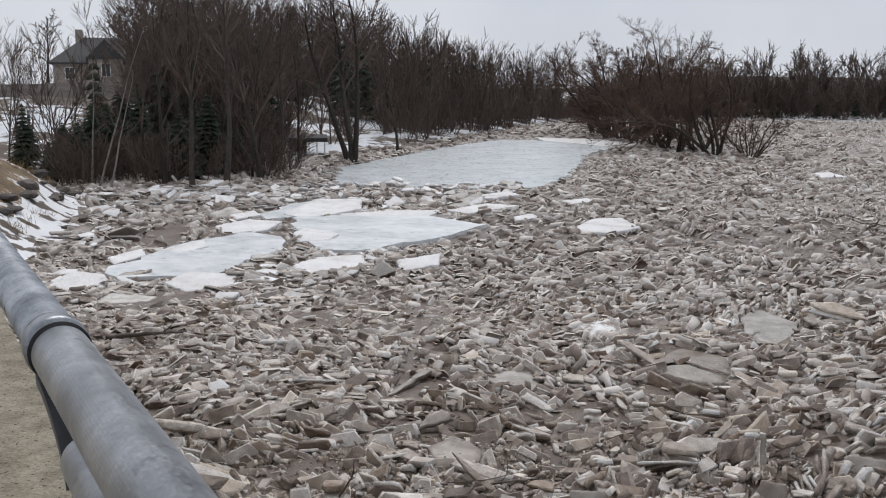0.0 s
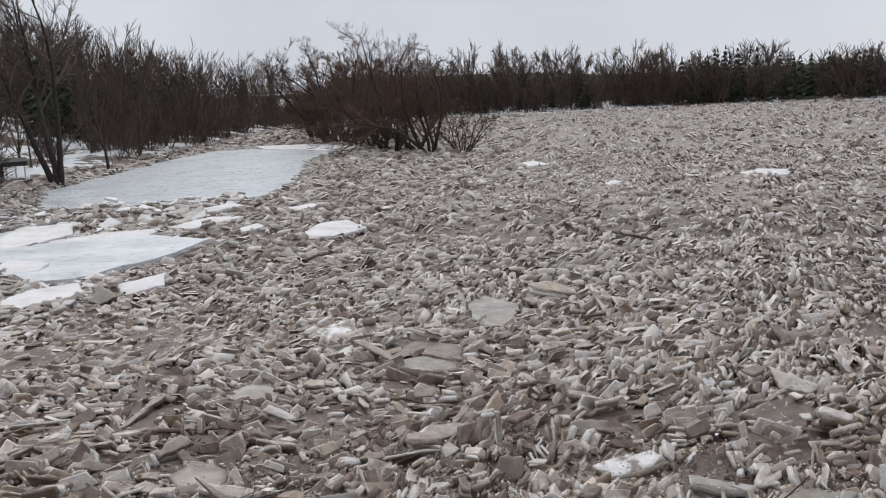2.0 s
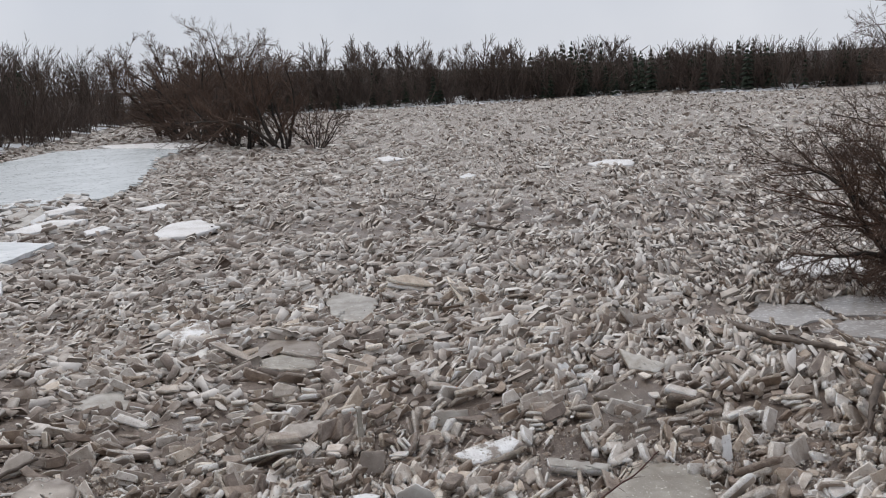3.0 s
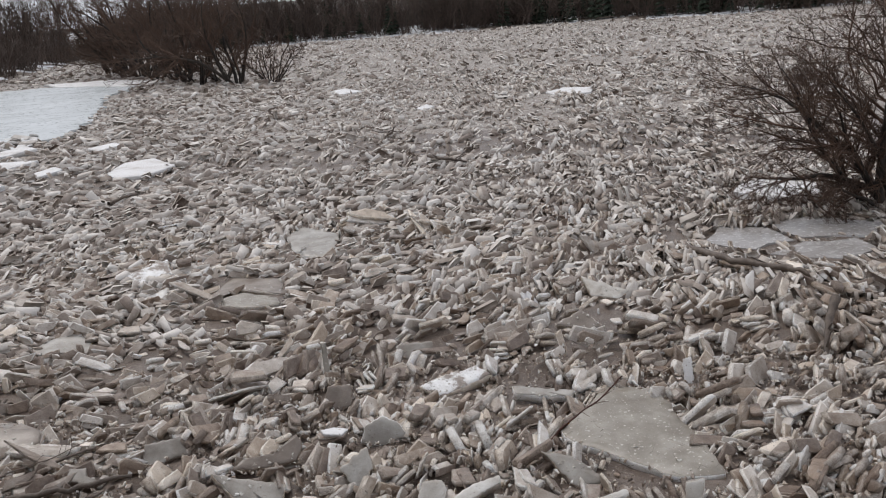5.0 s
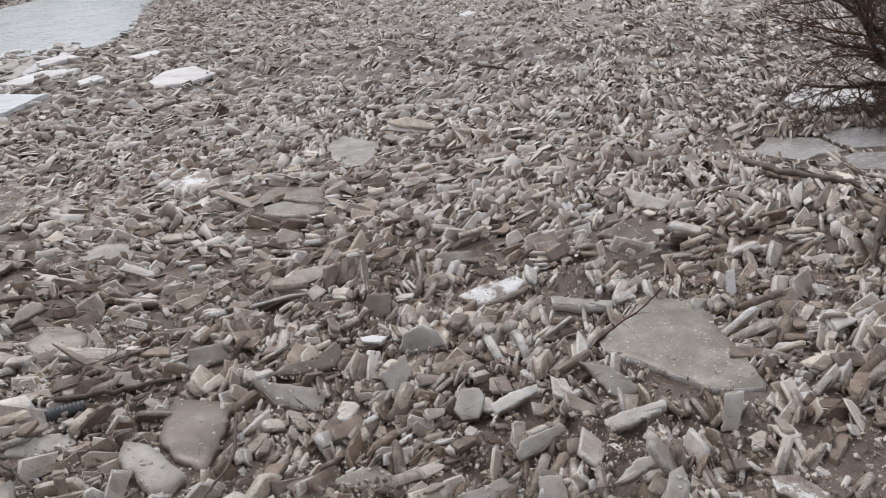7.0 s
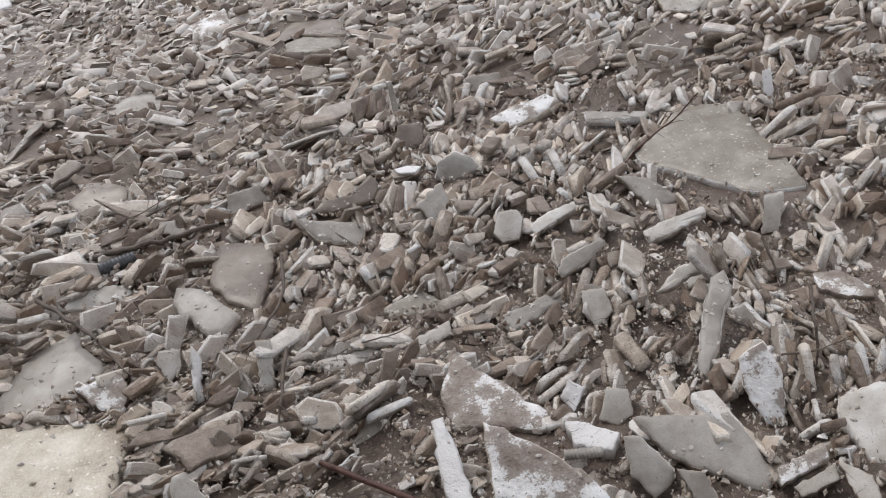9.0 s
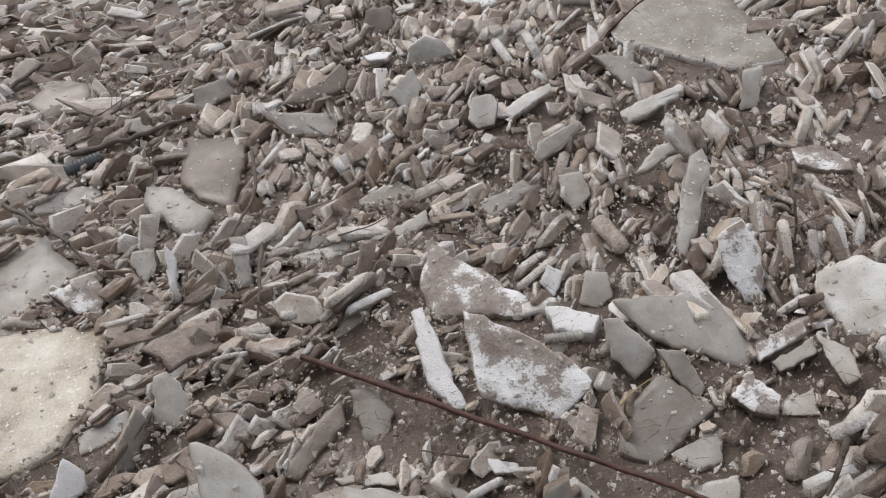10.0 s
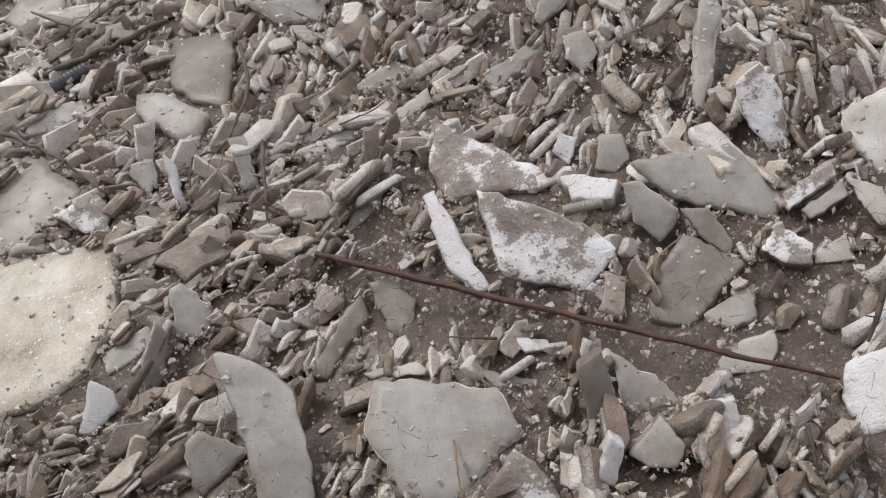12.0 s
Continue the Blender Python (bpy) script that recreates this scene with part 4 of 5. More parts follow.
# ---- broken ice ----
def chunk_shape(seed, n, fine):
    """A worn plate of ice one unit long: rings of an uneven outline, as vertices, triangles, which of these are rounded and which belong to the broken rim."""
    rng = np.random.default_rng(seed)
    # a rectangle with some corners broken off
    cut = rng.permutation([1] * max(0, n - 4) + [0] * (8 - n))[:4] if n < 8 else np.ones(4, int)
    x, y = [], []
    for c, (cx, cy) in zip(cut, ((1, 1), (-1, 1), (-1, -1), (1, -1))):
        px, py = 0.5 * cx * rng.uniform(0.55, 1.12), 0.5 * cy * rng.uniform(0.45, 1.15)
        if c:
            u, w = rng.uniform(0.45, 0.8), rng.uniform(0.3, 0.75)
            two = [(px, py * w), (px * u, py)] if cx * cy > 0 else [(px * u, py), (px, py * w)]
            for q in two:
                x.append(q[0]), y.append(q[1])
        else:
            x.append(px), y.append(py)
    x, y = np.array(x), np.array(y) * rng.uniform(0.45, 0.85)
    if fine == 2:
        # the longer edges break unevenly
        px, py = [], []
        for i in range(len(x)):
            k = (i + 1) % len(x)
            px.append(x[i]), py.append(y[i])
            ll = math.hypot(x[k] - x[i], y[k] - y[i])
            if ll > 0.35:
                f = rng.uniform(0.3, 0.7)
                px.append(x[i] + (x[k] - x[i]) * f + rng.normal(0, 0.06 * ll)), py.append(y[i] + (y[k] - y[i]) * f + rng.normal(0, 0.06 * ll))
        x, y = np.array(px), np.array(py)
    n = len(x)
    rings = ((0.87, -0.5), (1.0, -0.22), (0.99, 0.22), (0.85, 0.5)) if fine == 2 else ((0.92, -0.5), (1.0, 0.05), (0.86, 0.43)) if fine == 1 else ((1.0, -0.42), (0.84, 0.42))
    vs = [np.stack([x * s * rng.uniform(0.95, 1.05, n), y * s * rng.uniform(0.95, 1.05, n), z + rng.uniform(-0.07, 0.07, n)], -1) for s, z in rings]
    vs.append([[0, 0, 0.52]])
    if fine:
        vs.append([[0, 0, -0.5]])
    fs, soft, rim, m = [], [], [], len(rings)
    for k in range(m - 1):
        for i in range(n):
            j = (i + 1) % n
            fs += [(k * n + i, k * n + j, k * n + n + j), (k * n + i, k * n + n + j, k * n + n + i)]
            soft += [True, True]
            rim += [1, 1]
    for i in range(n):
        j = (i + 1) % n
        fs.append(((m - 1) * n + i, (m - 1) * n + j, m * n))
        if fine:
            fs.append((j, i, m * n + 1))
    more = len(fs) - len(soft)
    return np.concatenate(vs), np.array(fs), np.array(soft + [fine < 1] * more), np.array(rim + [0] * more)


def lump(seed):
    """A crumb of ice: an octahedron with its corners pushed about and doubled."""
    rng = np.random.default_rng(seed)
    n = 4
    a = (np.arange(n) + rng.uniform(-0.4, 0.4, n)) * 2 * math.pi / n
    r = rng.uniform(0.3, 0.55, n)
    v = np.concatenate([np.stack([r * np.cos(a), r * np.sin(a), rng.uniform(-0.25, 0.25, n)], -1), [[rng.uniform(-0.15, 0.15), rng.uniform(-0.15, 0.15), 0.5], [0, 0, -0.5]]])
    f = [(i, (i + 1) % n, n) for i in range(n)] + [((i + 1) % n, i, n + 1) for i in range(n)]
    return v, np.array(f), np.zeros(2 * n, bool), np.arange(2 * n) % 2


def strew(rng, count, r0, r1, a0, a1, size, spread, power=2.0, gaps=0.3):
    """Random pieces over a sector: places, sizes, turns. They stand in small stacks of parallel plates, and neighbours lean alike, as shoved ice does."""
    pick = np.repeat(np.arange(count), np.minimum(rng.geometric(0.5, count), 5))[:count]
    order = np.arange(count) - np.searchsorted(pick, pick)
    seeds = pick.max() + 1
    r = (rng.uniform(r0 ** power, r1 ** power, seeds)) ** (1 / power)
    a = np.radians(rng.uniform(a0, a1, seeds))
    sx, sy = 0.6 + r * np.sin(a), r * np.cos(a)
    strike = np.radians(np.clip(30 + sx * 5.5, 14, 88)) + (value_noise(sx * 0.35, sy * 0.35, 21) - 0.5) * 1.5 + (value_noise(sx * 1.3, sy * 1.3, 22) - 0.5) * 0.9 + rng.normal(0, 0.3, seeds)
    strike += np.where(rng.random(seeds) < 0.3, math.pi, 0)
    kind = rng.random(seeds)
    lean = np.where(kind < (0.2 if r1 < 12 else 0.13), rng.uniform(0, 0.25, seeds), np.where(kind < (0.5 if r1 < 12 else 0.38), rng.uniform(0.3, 0.95, seeds), rng.uniform(0.9, 1.45, seeds)))
    s = np.clip(size * np.exp(rng.normal(0, spread, seeds)), size * 0.3, size * (2.3 if r1 < 12 else 2.0 if r1 < 30 else 1.8))
    s = s[pick] * rng.uniform(0.75, 1.15, count)
    thick = np.clip(rng.normal(0.22, 0.08, seeds), 0.09, 0.5)[pick] * rng.uniform(0.85, 1.15, count)
    thick = np.where(s > size * 1.6, thick * 0.7, thick)
    strike = strike[pick] + rng.normal(0, 0.13, count)
    lean = np.clip(lean[pick] + rng.normal(0, 0.1, count), 0, 1.5)
    spin = rng.normal(0, 0.45, seeds)[pick] + rng.normal(0, 0.15, count)
    # towards the near shore the ice lies lower and flatter in the mud
    mud = np.clip((-1.5 - sx) / 5, 0, 1) * np.clip((24 - sy) / 6, 0, 1) * np.clip((sy - 7) / 4, 0, 1)
    mud = (mud * (0.55 + 0.45 * value_noise(sx * 0.5, sy * 0.5, 17)))[pick]
    lean = lean * (1 - 0.15 * mud)
    s = s * (1 - 0.12 * mud)
    apart = order * s * thick * rng.uniform(1.1, 1.6, count)
    x = sx[pick] + np.sin(strike) * np.sin(lean) * apart + rng.normal(0, 0.12, count) * s
    y = sy[pick] - np.cos(strike) * np.sin(lean) * apart + rng.normal(0, 0.12, count) * s
    a = np.arctan2(x - 0.6, y)
    _, d = land_height(x, y)
    keep = d < rng.uniform(-1.2, 0.8, count)
    for poly in EXCLUDED:
        p = np.array(poly)
        if p[:, 1].max() < r0 * 0.5 or np.hypot(*p.mean(0)) > r1 * 1.3:
            continue
        lim = (p.max(0) - p.min(0)).max() * 0.06
        out = inside(x, y, poly)
        reach = np.where(s > 0.5 * lim * 4, 0.45, 0.2) * s
        out |= inside(x + np.sin(a) * reach, y + np.cos(a) * reach, poly)
        if r1 < 30 and lim > 0.012:
            tall = s > 0.1
            for fwd, side in ((0.6, 0.0), (0.35, 0.45), (0.35, -0.45), (0.9, 0.0)):
                out |= tall & inside(x + (np.sin(a) * fwd + np.cos(a) * side) * s, y + (np.cos(a) * fwd - np.sin(a) * side) * s, poly)
        keep &= ~(out & ((s > 0.09) | (rng.random(count) > 0.02)))
    keep &= ~((s > 0.11) & inside(x, y, LONG_STICK))
    for poly in PUDDLES:
        keep &= ~inside(x, y, poly) | (rng.random(count) < np.where(s < 0.07, 0.4, 0.2))
    # bare slush shows in patches
    gap = value_noise(x * 0.55, y * 0.55, 11) * 0.6 + value_noise(x * 1.7, y * 1.7, 12) * 0.4
    keep &= (gap < (0.70 if r1 < 12 else 0.72 if r1 < 20 else 0.78) - 0.03 * mud) | (rng.random(count) < gaps)
    x, y, s, strike, lean, spin, thick, apart = (q[keep] for q in (x, y, s, strike, lean, spin, thick, apart))
    mud = mud[keep]
    n = len(x)
    heap = (value_noise(x * 0.8, y * 0.8, 31) - 0.4) * 0.14
    z = heap + s * (0.05 + 0.13 * np.sin(lean)) + rng.uniform(-0.26, 0.12, n) * s + 0.5 * np.cos(lean) * apart * (1 - mud) - 0.13 * mud * s
    return x, y, z, s, strike, lean, spin, thick


def turns(strike, lean, spin):
    """Rotation matrices: spin in the plate's plane, then lean, then strike."""
    cs, ss, cl, sl, cp, sp = np.cos(strike), np.sin(strike), np.cos(lean), np.sin(lean), np.cos(spin), np.sin(spin)
    rows = [[cs * cp - ss * cl * sp, -cs * sp - ss * cl * cp, ss * sl], [ss * cp + cs * cl * sp, -ss * sp + cs * cl * cp, -cs * sl], [sl * sp, sl * cp, cl]]
    return np.stack([np.stack(r, -1) for r in rows], -2)


def rubble(label, shapes, pieces, mat, rng, long=1.0, rim=None):
    """All the pieces joined into one mesh."""
    x, y, z, s, strike, lean, spin, thick = pieces
    rot = turns(strike, lean, spin)
    scale = np.stack([s * rng.uniform(0.95, 1.6, len(s)) * long, s * rng.uniform(0.55, 1.0, len(s)) / long, s * thick], -1)
    which = rng.integers(0, len(shapes), len(s))
    vs, fs, soft, edge, base = [], [], [], [], 0
    for k, (v, f, sm, rm) in enumerate(shapes):
        idx = np.nonzero(which == k)[0]
        if not len(idx):
            continue
        p = np.einsum("nij,nvj->nvi", rot[idx], v[None] * scale[idx][:, None]) + np.stack([x, y, z], -1)[idx][:, None]
        vs.append(p.reshape(-1, 3))
        fs.append((f[None] + (np.arange(len(idx)) * len(v))[:, None, None]).reshape(-1, 3) + base)
        soft.append(np.tile(sm, len(idx)))
        edge.append(np.tile(rm, len(idx)))
        base += len(idx) * len(v)
    ob = array_mesh("ice_rubble", np.concatenate(vs), np.concatenate(fs), [mat, rim or RIM], np.concatenate(soft), np.concatenate(edge))
    return tagged(ob, label, "broken ice", kind="stuff")


def build_rubble():
    rng = np.random.default_rng(5)
    fine = [chunk_shape(k, 6 + k % 3, 2) for k in range(14)]
    mid = [chunk_shape(40 + k, 5 + k % 2, 1) for k in range(12)]
    far = [chunk_shape(80 + k, 4 + k % 2, 0) for k in range(10)]
    # the nearest blocks are things of their own
    near = strew(rng, 520, 2.0, 6.6, -34, 38, 0.2, 0.4)
    meshes = []
    for v, f, sm, rm in fine:
        ob = array_mesh("ice_block", v, f, [RUBBLE, RIM], sm, rm)
        meshes.append(ob.data)
        bpy.data.objects.remove(ob)
    rot = turns(*near[4:7])
    for i in range(min(300, len(near[0]))):
        s = near[3][i]
        ob = new("ice_block", meshes[i % len(meshes)])
        m = Matrix(rot[i].tolist()).to_4x4() @ Matrix.Diagonal((s * 1.3, s * 0.85, s * near[7][i], 1))
        ob.matrix_world = Matrix.Translation((near[0][i], near[1][i], near[2][i])) @ m
        posture = "lying flat" if near[5][i] < 0.3 else "leaning" if near[5][i] < 0.95 else "standing on edge"
        tagged(ob, f"worn grey-brown ice block {posture} in the slush", "ice block", "loose ice blocks")
    rubble("worn grey-brown ice blocks crowded in slush", fine, strew(rng, 3600, 1.6, 6.8, -42, 40, 0.15, 0.48), RUBBLE, rng)
    rubble("worn ice blocks jammed beyond the nearest", mid, strew(rng, 5000, 6.5, 10.5, -42, 38, 0.155, 0.48), RUBBLE, rng)
    rubble("long worn ice bars heaped in slush", mid, strew(rng, 1300, 6.0, 15, -40, 34, 0.24, 0.35), RUBBLE, rng, 1.2)
    for count, r0, r1, size in ((26000, 1.8, 7.4, 0.03), (17000, 6.5, 12, 0.052)):
        bits = list(strew(rng, count, r0, r1, -39, 37, size, 0.6, gaps=0.8))
        bits[7] = np.clip(bits[7] * rng.uniform(1.0, 2.8, len(bits[7])), 0.15, 0.8)
        bits[2] += rng.uniform(0, 0.05, len(bits[2]))
        rubble("small ice fragments between the larger blocks", [lump(20 + k) for k in range(10)], bits, RUBBLE, rng, 0.75)
    bars = list(strew(rng, 420, 8.5, 22, -46, 12, 0.34, 0.35))
    bars[5], bars[7] = bars[5] * 0.5, bars[7] * 0.6
    rubble("long flat ice bars lying in brown slush", fine, bars, RUBBLE, rng, 1.5)
    shore = list(strew(rng, 9000, 15, 46, -50, -14, 0.38, 0.5))
    ok = (shore[0] < -9.5 - 0.1 * (shore[1] - 20)) & (shore[1] > 17) & (value_noise(shore[0] * 0.3, shore[1] * 0.3, 61) > 0.42) & (rng.random(len(shore[0])) < 0.55)
    shore = [q[ok] for q in shore]
    shore[5], shore[7] = shore[5] * 0.45, shore[7] * 0.6
    rubble("snowy white ice plates heaped near the shore", mid, shore, SHOREICE, rng, 1.0, SHOREICE)
    rubble("broken ice plates shoved on edge", mid, strew(rng, 13500, 9.8, 20.5, -47, 34, 0.175, 0.5), RUBBLE, rng)
    rubble("broken ice plates heaped over the river", far, strew(rng, 28500, 13.5, 28, -47, 33, 0.185, 0.5), FARICE, rng, 1.0, FARRIM)
    rubble("grey broken ice covering the river", far, strew(rng, 36000, 26, 64, -47, 32, 0.23, 0.5, 1.6), FARICE, rng, 1.0, FARRIM)
    rubble("far broken ice reaching the opposite shore", far, strew(rng, 36000, 62, 178, -38, 32, 0.33, 0.5, 1.4), FARICE, rng, 1.0, FARRIM)
    rubble("broken ice close beside the bridge", mid, strew(rng, 2200, 1.0, 14, 38, 112, 0.24, 0.45), RUBBLE, rng)
    rubble("broken ice beside and below the bridge", far, strew(rng, 1800, 3, 90, 40, 100, 0.55, 0.4), FARICE, rng, 1.0, FARRIM)


build_rubble()


# ---- driftwood ----
STICKS = {
    "long": ("driftwood_stick", REDWOOD, "long straight reddish-brown wet stick across the ice"),
    "branch": ("driftwood_branch", WETWOOD, "crooked dark wet branch caught in the ice"),
    "log": ("driftwood_log", WETWOOD, "grey-brown drift log frozen among the ice"),
    "red": ("red_twig", REDWOOD, "thin red twig rising from the ice"),
    "straw": ("straw_stalk", STRAW, "single yellow straw stalk on the ice"),
}


def stick(kind, radius, pts):
    name, mat, label = STICKS[kind]
    rng = np.random.default_rng(int(abs(pts[0][0]) * 100) + len(pts))
    p = np.array(pts, float)
    u = np.linspace(0, len(p) - 1, 5 * len(p))
    q = np.stack([np.interp(u, np.arange(len(p)), p[:, k]) for k in range(3)], -1)
    q[1:-1] = (q[:-2] + 2 * q[1:-1] + q[2:]) / 4
    ll = np.linalg.norm(p[-1] - p[0])
    q += rng.normal(0, 0.003 if kind == "long" else min(0.006, 0.004 * ll) if kind != "log" else 0.012, q.shape)
    r = radius * np.linspace(1.1, 0.6 if kind != "branch" else 0.4, len(q)) * rng.uniform(0.9, 1.1, len(q))
    lines = [(q, r, 8)]
    ob_v, ob_f = tubes(lines)
    ob = tagged(array_mesh(name, ob_v, ob_f, [mat], np.ones(len(ob_f), bool)), label, "branch", "driftwood")
    if kind in ("branch", "red"):
        for _ in range(3):
            i = int(rng.uniform(0.3, 0.9) * (len(q) - 1))
            d = q[min(i + 1, len(q) - 1)] - q[i - 1]
            d /= np.linalg.norm(d) + 1e-9
            w = side_way(rng, d, 0.7)
            w[2] = abs(w[2])
            pp, rr = limb(rng, q[i], w, ll * rng.uniform(0.12, 0.3), radius * 0.4, 4, 0.2, 0)
            v, f = tubes([(pp, rr, 4)])
            array_mesh("twig", v, f, [mat], np.ones(len(f), bool)).parent = ob
    return ob


stick("long", 0.021, [(-0.47, 5.01, 0.2), (0.35, 4.30, 0.22), (1.20, 3.59, 0.22), (1.68, 3.20, 0.2), (2.11, 2.91, 0.15)])
stick("branch", 0.022, [(-3.28, 7.95, 0.27), (-2.81, 7.43, 0.29), (-2.51, 7.07, 0.27), (-2.12, 6.53, 0.17)])
stick("branch", 0.016, [(-0.93, 8.10, 0.17), (-0.82, 7.15, 0.31), (-0.91, 6.74, 0.32), (-1.08, 6.46, 0.27), (-1.38, 6.54, 0.22), (-1.43, 6.07, 0.12)])
stick("branch", 0.02, [(-0.81, 6.63, 0.15), (-0.80, 5.99, 0.19), (-0.83, 5.51, 0.11)])
stick("branch", 0.014, [(3.28, 5.73, 0.37), (3.12, 5.29, 0.37), (3.10, 5.18, 0.22), (3.06, 5.11, 0.09)])
stick("branch", 0.008, [(2.84, 5.19, 0.22), (3.03, 5.10, 0.27), (3.28, 5.10, 0.32)])
stick("branch", 0.02, [(2.56, 3.33, 0.22), (2.43, 3.16, 0.19), (2.34, 3.08, 0.12)])
stick("log", 0.035, [(-3.02, 8.90, 0.13), (-2.36, 8.90, 0.17), (-1.69, 9.10, 0.15)])
stick("branch", 0.008, [(-3.03, 9.45, 0.17), (-2.60, 9.65, 0.19), (-2.26, 10.13, 0.17)])
stick("branch", 0.007, [(-0.16, 6.38, 0.17), (0.13, 6.33, 0.23), (0.33, 6.48, 0.21)])
stick("straw", 0.006, [(1.47, 3.98, 0.15), (1.59, 4.05, 0.18), (1.72, 4.10, 0.2)])
stick("straw", 0.006, [(0.13, 3.31, 0.1), (0.11, 3.05, 0.12), (0.10, 2.93, 0.1)])
stick("branch", 0.012, [(1.83, 2.69, 0.19), (1.80, 2.56, 0.17), (1.76, 2.41, 0.09)])
stick("branch", 0.01, [(0.52, 3.84, 0.17), (0.23, 4.01, 0.13)])
stick("branch", 0.02, [(-2.98, 9.51, 0.05), (-2.31, 9.85, 0.15), (-1.71, 10.24, 0.08)])
stick("red", 0.012, [(2.61, 8.81, 0.02), (2.83, 8.67, 0.35), (3.15, 8.72, 0.5), (3.44, 8.74, 0.75)])
stick("branch", 0.01, [(2.84, 9.19, 0.05), (2.81, 9.18, 0.3), (2.77, 9.12, 0.4)])
stick("branch", 0.012, [(3.26, 6.61, 0.3), (3.29, 6.37, 0.1), (3.28, 6.28, 0.05)])
stick("log", 0.03, [(-4.27, 11.06, 0.06), (-3.90, 11.36, 0.12), (-3.73, 11.82, 0.08)])
stick("log", 0.06, [(6.80, 15.45, 0.12), (7.13, 14.13, 0.18), (7.80, 13.51, 0.15), (8.03, 13.23, 0.08)])
stick("branch", 0.06, [(6.95, 10.73, 0.6), (6.72, 10.49, 0.4), (6.47, 10.09, 0.05)])
stick("branch", 0.05, [(2.92, 35.12, 0.02), (2.97, 32.01, 0.45), (2.91, 29.92, 0.9)])
stick("branch", 0.06, [(3.73, 28.15, 0.15), (4.05, 26.57, 0.3), (4.71, 26.79, 0.12)])
stick("log", 0.05, [(-5.17, 25.36, 0.1), (-4.77, 25.66, 0.2), (-4.51, 26.71, 0.1)])
stick("branch", 0.05, [(-11.28, 13.48, 0.1), (-10.34, 13.58, 0.25), (-10.18, 14.39, 0.1)])
stick("branch", 0.012, [(-4.10, 8.79, 0.1), (-3.92, 8.79, 0.4), (-3.76, 8.50, 0.7)])


def plant_litter():
    """Grass blades and twig bits strewn over the near ice."""
    rng = np.random.default_rng(9)
    lines = []
    for _ in range(4200):
        r, a = 2 + 9 * rng.random() ** 1.2, radians(rng.uniform(-38, 38))
        if value_noise(np.array([r * math.sin(a) * 0.9]), np.array([r * math.cos(a) * 0.9]), 41)[0] < 0.45:
            continue
        p = (0.6 + r * math.sin(a), r * math.cos(a), rng.uniform(0.06, 0.22))
        w = rng.normal(0, 1, 3)
        w[2] *= 0.25
        pp, rr = limb(rng, p, w, rng.uniform(0.03, 0.14), rng.uniform(0.0012, 0.003), 3, 0.25, 0)
        lines.append((pp, rr, 3))
    v, f = tubes(lines)
    tagged(array_mesh("plant_litter", v, f, [WETWOOD]), "dark grass blades and twig bits strewn over ice", "plant litter", kind="stuff")


plant_litter()


def ribbed_pipe(at, turn, lean, length, radius, mat, label):
    """A short length of corrugated pipe, open at the ends."""
    bm = bmesh.new()
    n, k = 40, 14
    prof = [(-length / 2 + length * i / (n - 1), radius * (1 + 0.1 * math.sin(i * 1.6))) for i in range(n)]
    prof += [(x, r * 0.82) for x, r in reversed(prof)]
    rows = [[bm.verts.new((x, r * math.cos(2 * math.pi * j / k), r * math.sin(2 * math.pi * j / k))) for j in range(k)] for x, r in prof]
    for u, v in zip(rows, rows[1:] + rows[:1]):
        for j in range(k):
            bm.faces.new((u[j], u[(j + 1) % k], v[(j + 1) % k], v[j]))
    bmesh.ops.recalc_face_normals(bm, faces=bm.faces[:])
    ob = part("corrugated_pipe", bm, mat, smooth=True)
    ob.matrix_world = pose(*at, 0, lean, turn)
    return tagged(ob, label, "pipe")


ribbed_pipe((1.30, 4.70, 0.12), -8, 0, 0.26, 0.035, TONES["grey"], "short grey corrugated pipe stuck between ice slabs")
ribbed_pipe((-2.72, 8.72, 0.1), 38, 8, 0.42, 0.07, DARKSTEEL, "dark ribbed pipe piece lying in brown slush")


# ---- bridge ----
RAIL_AT, RAIL_TURN, DECK_Z = (-0.531, 0.899), -39.0, 3.4


def round_bar(bm, a, b, radius, sides=20):
    d = Vector(b) - Vector(a)
    m = Matrix.Translation((Vector(a) + Vector(b)) / 2) @ d.to_track_quat("Z", "Y").to_matrix().to_4x4()
    bmesh.ops.create_cone(bm, cap_ends=True, segments=sides, radius1=radius, radius2=radius, depth=d.length, matrix=m)


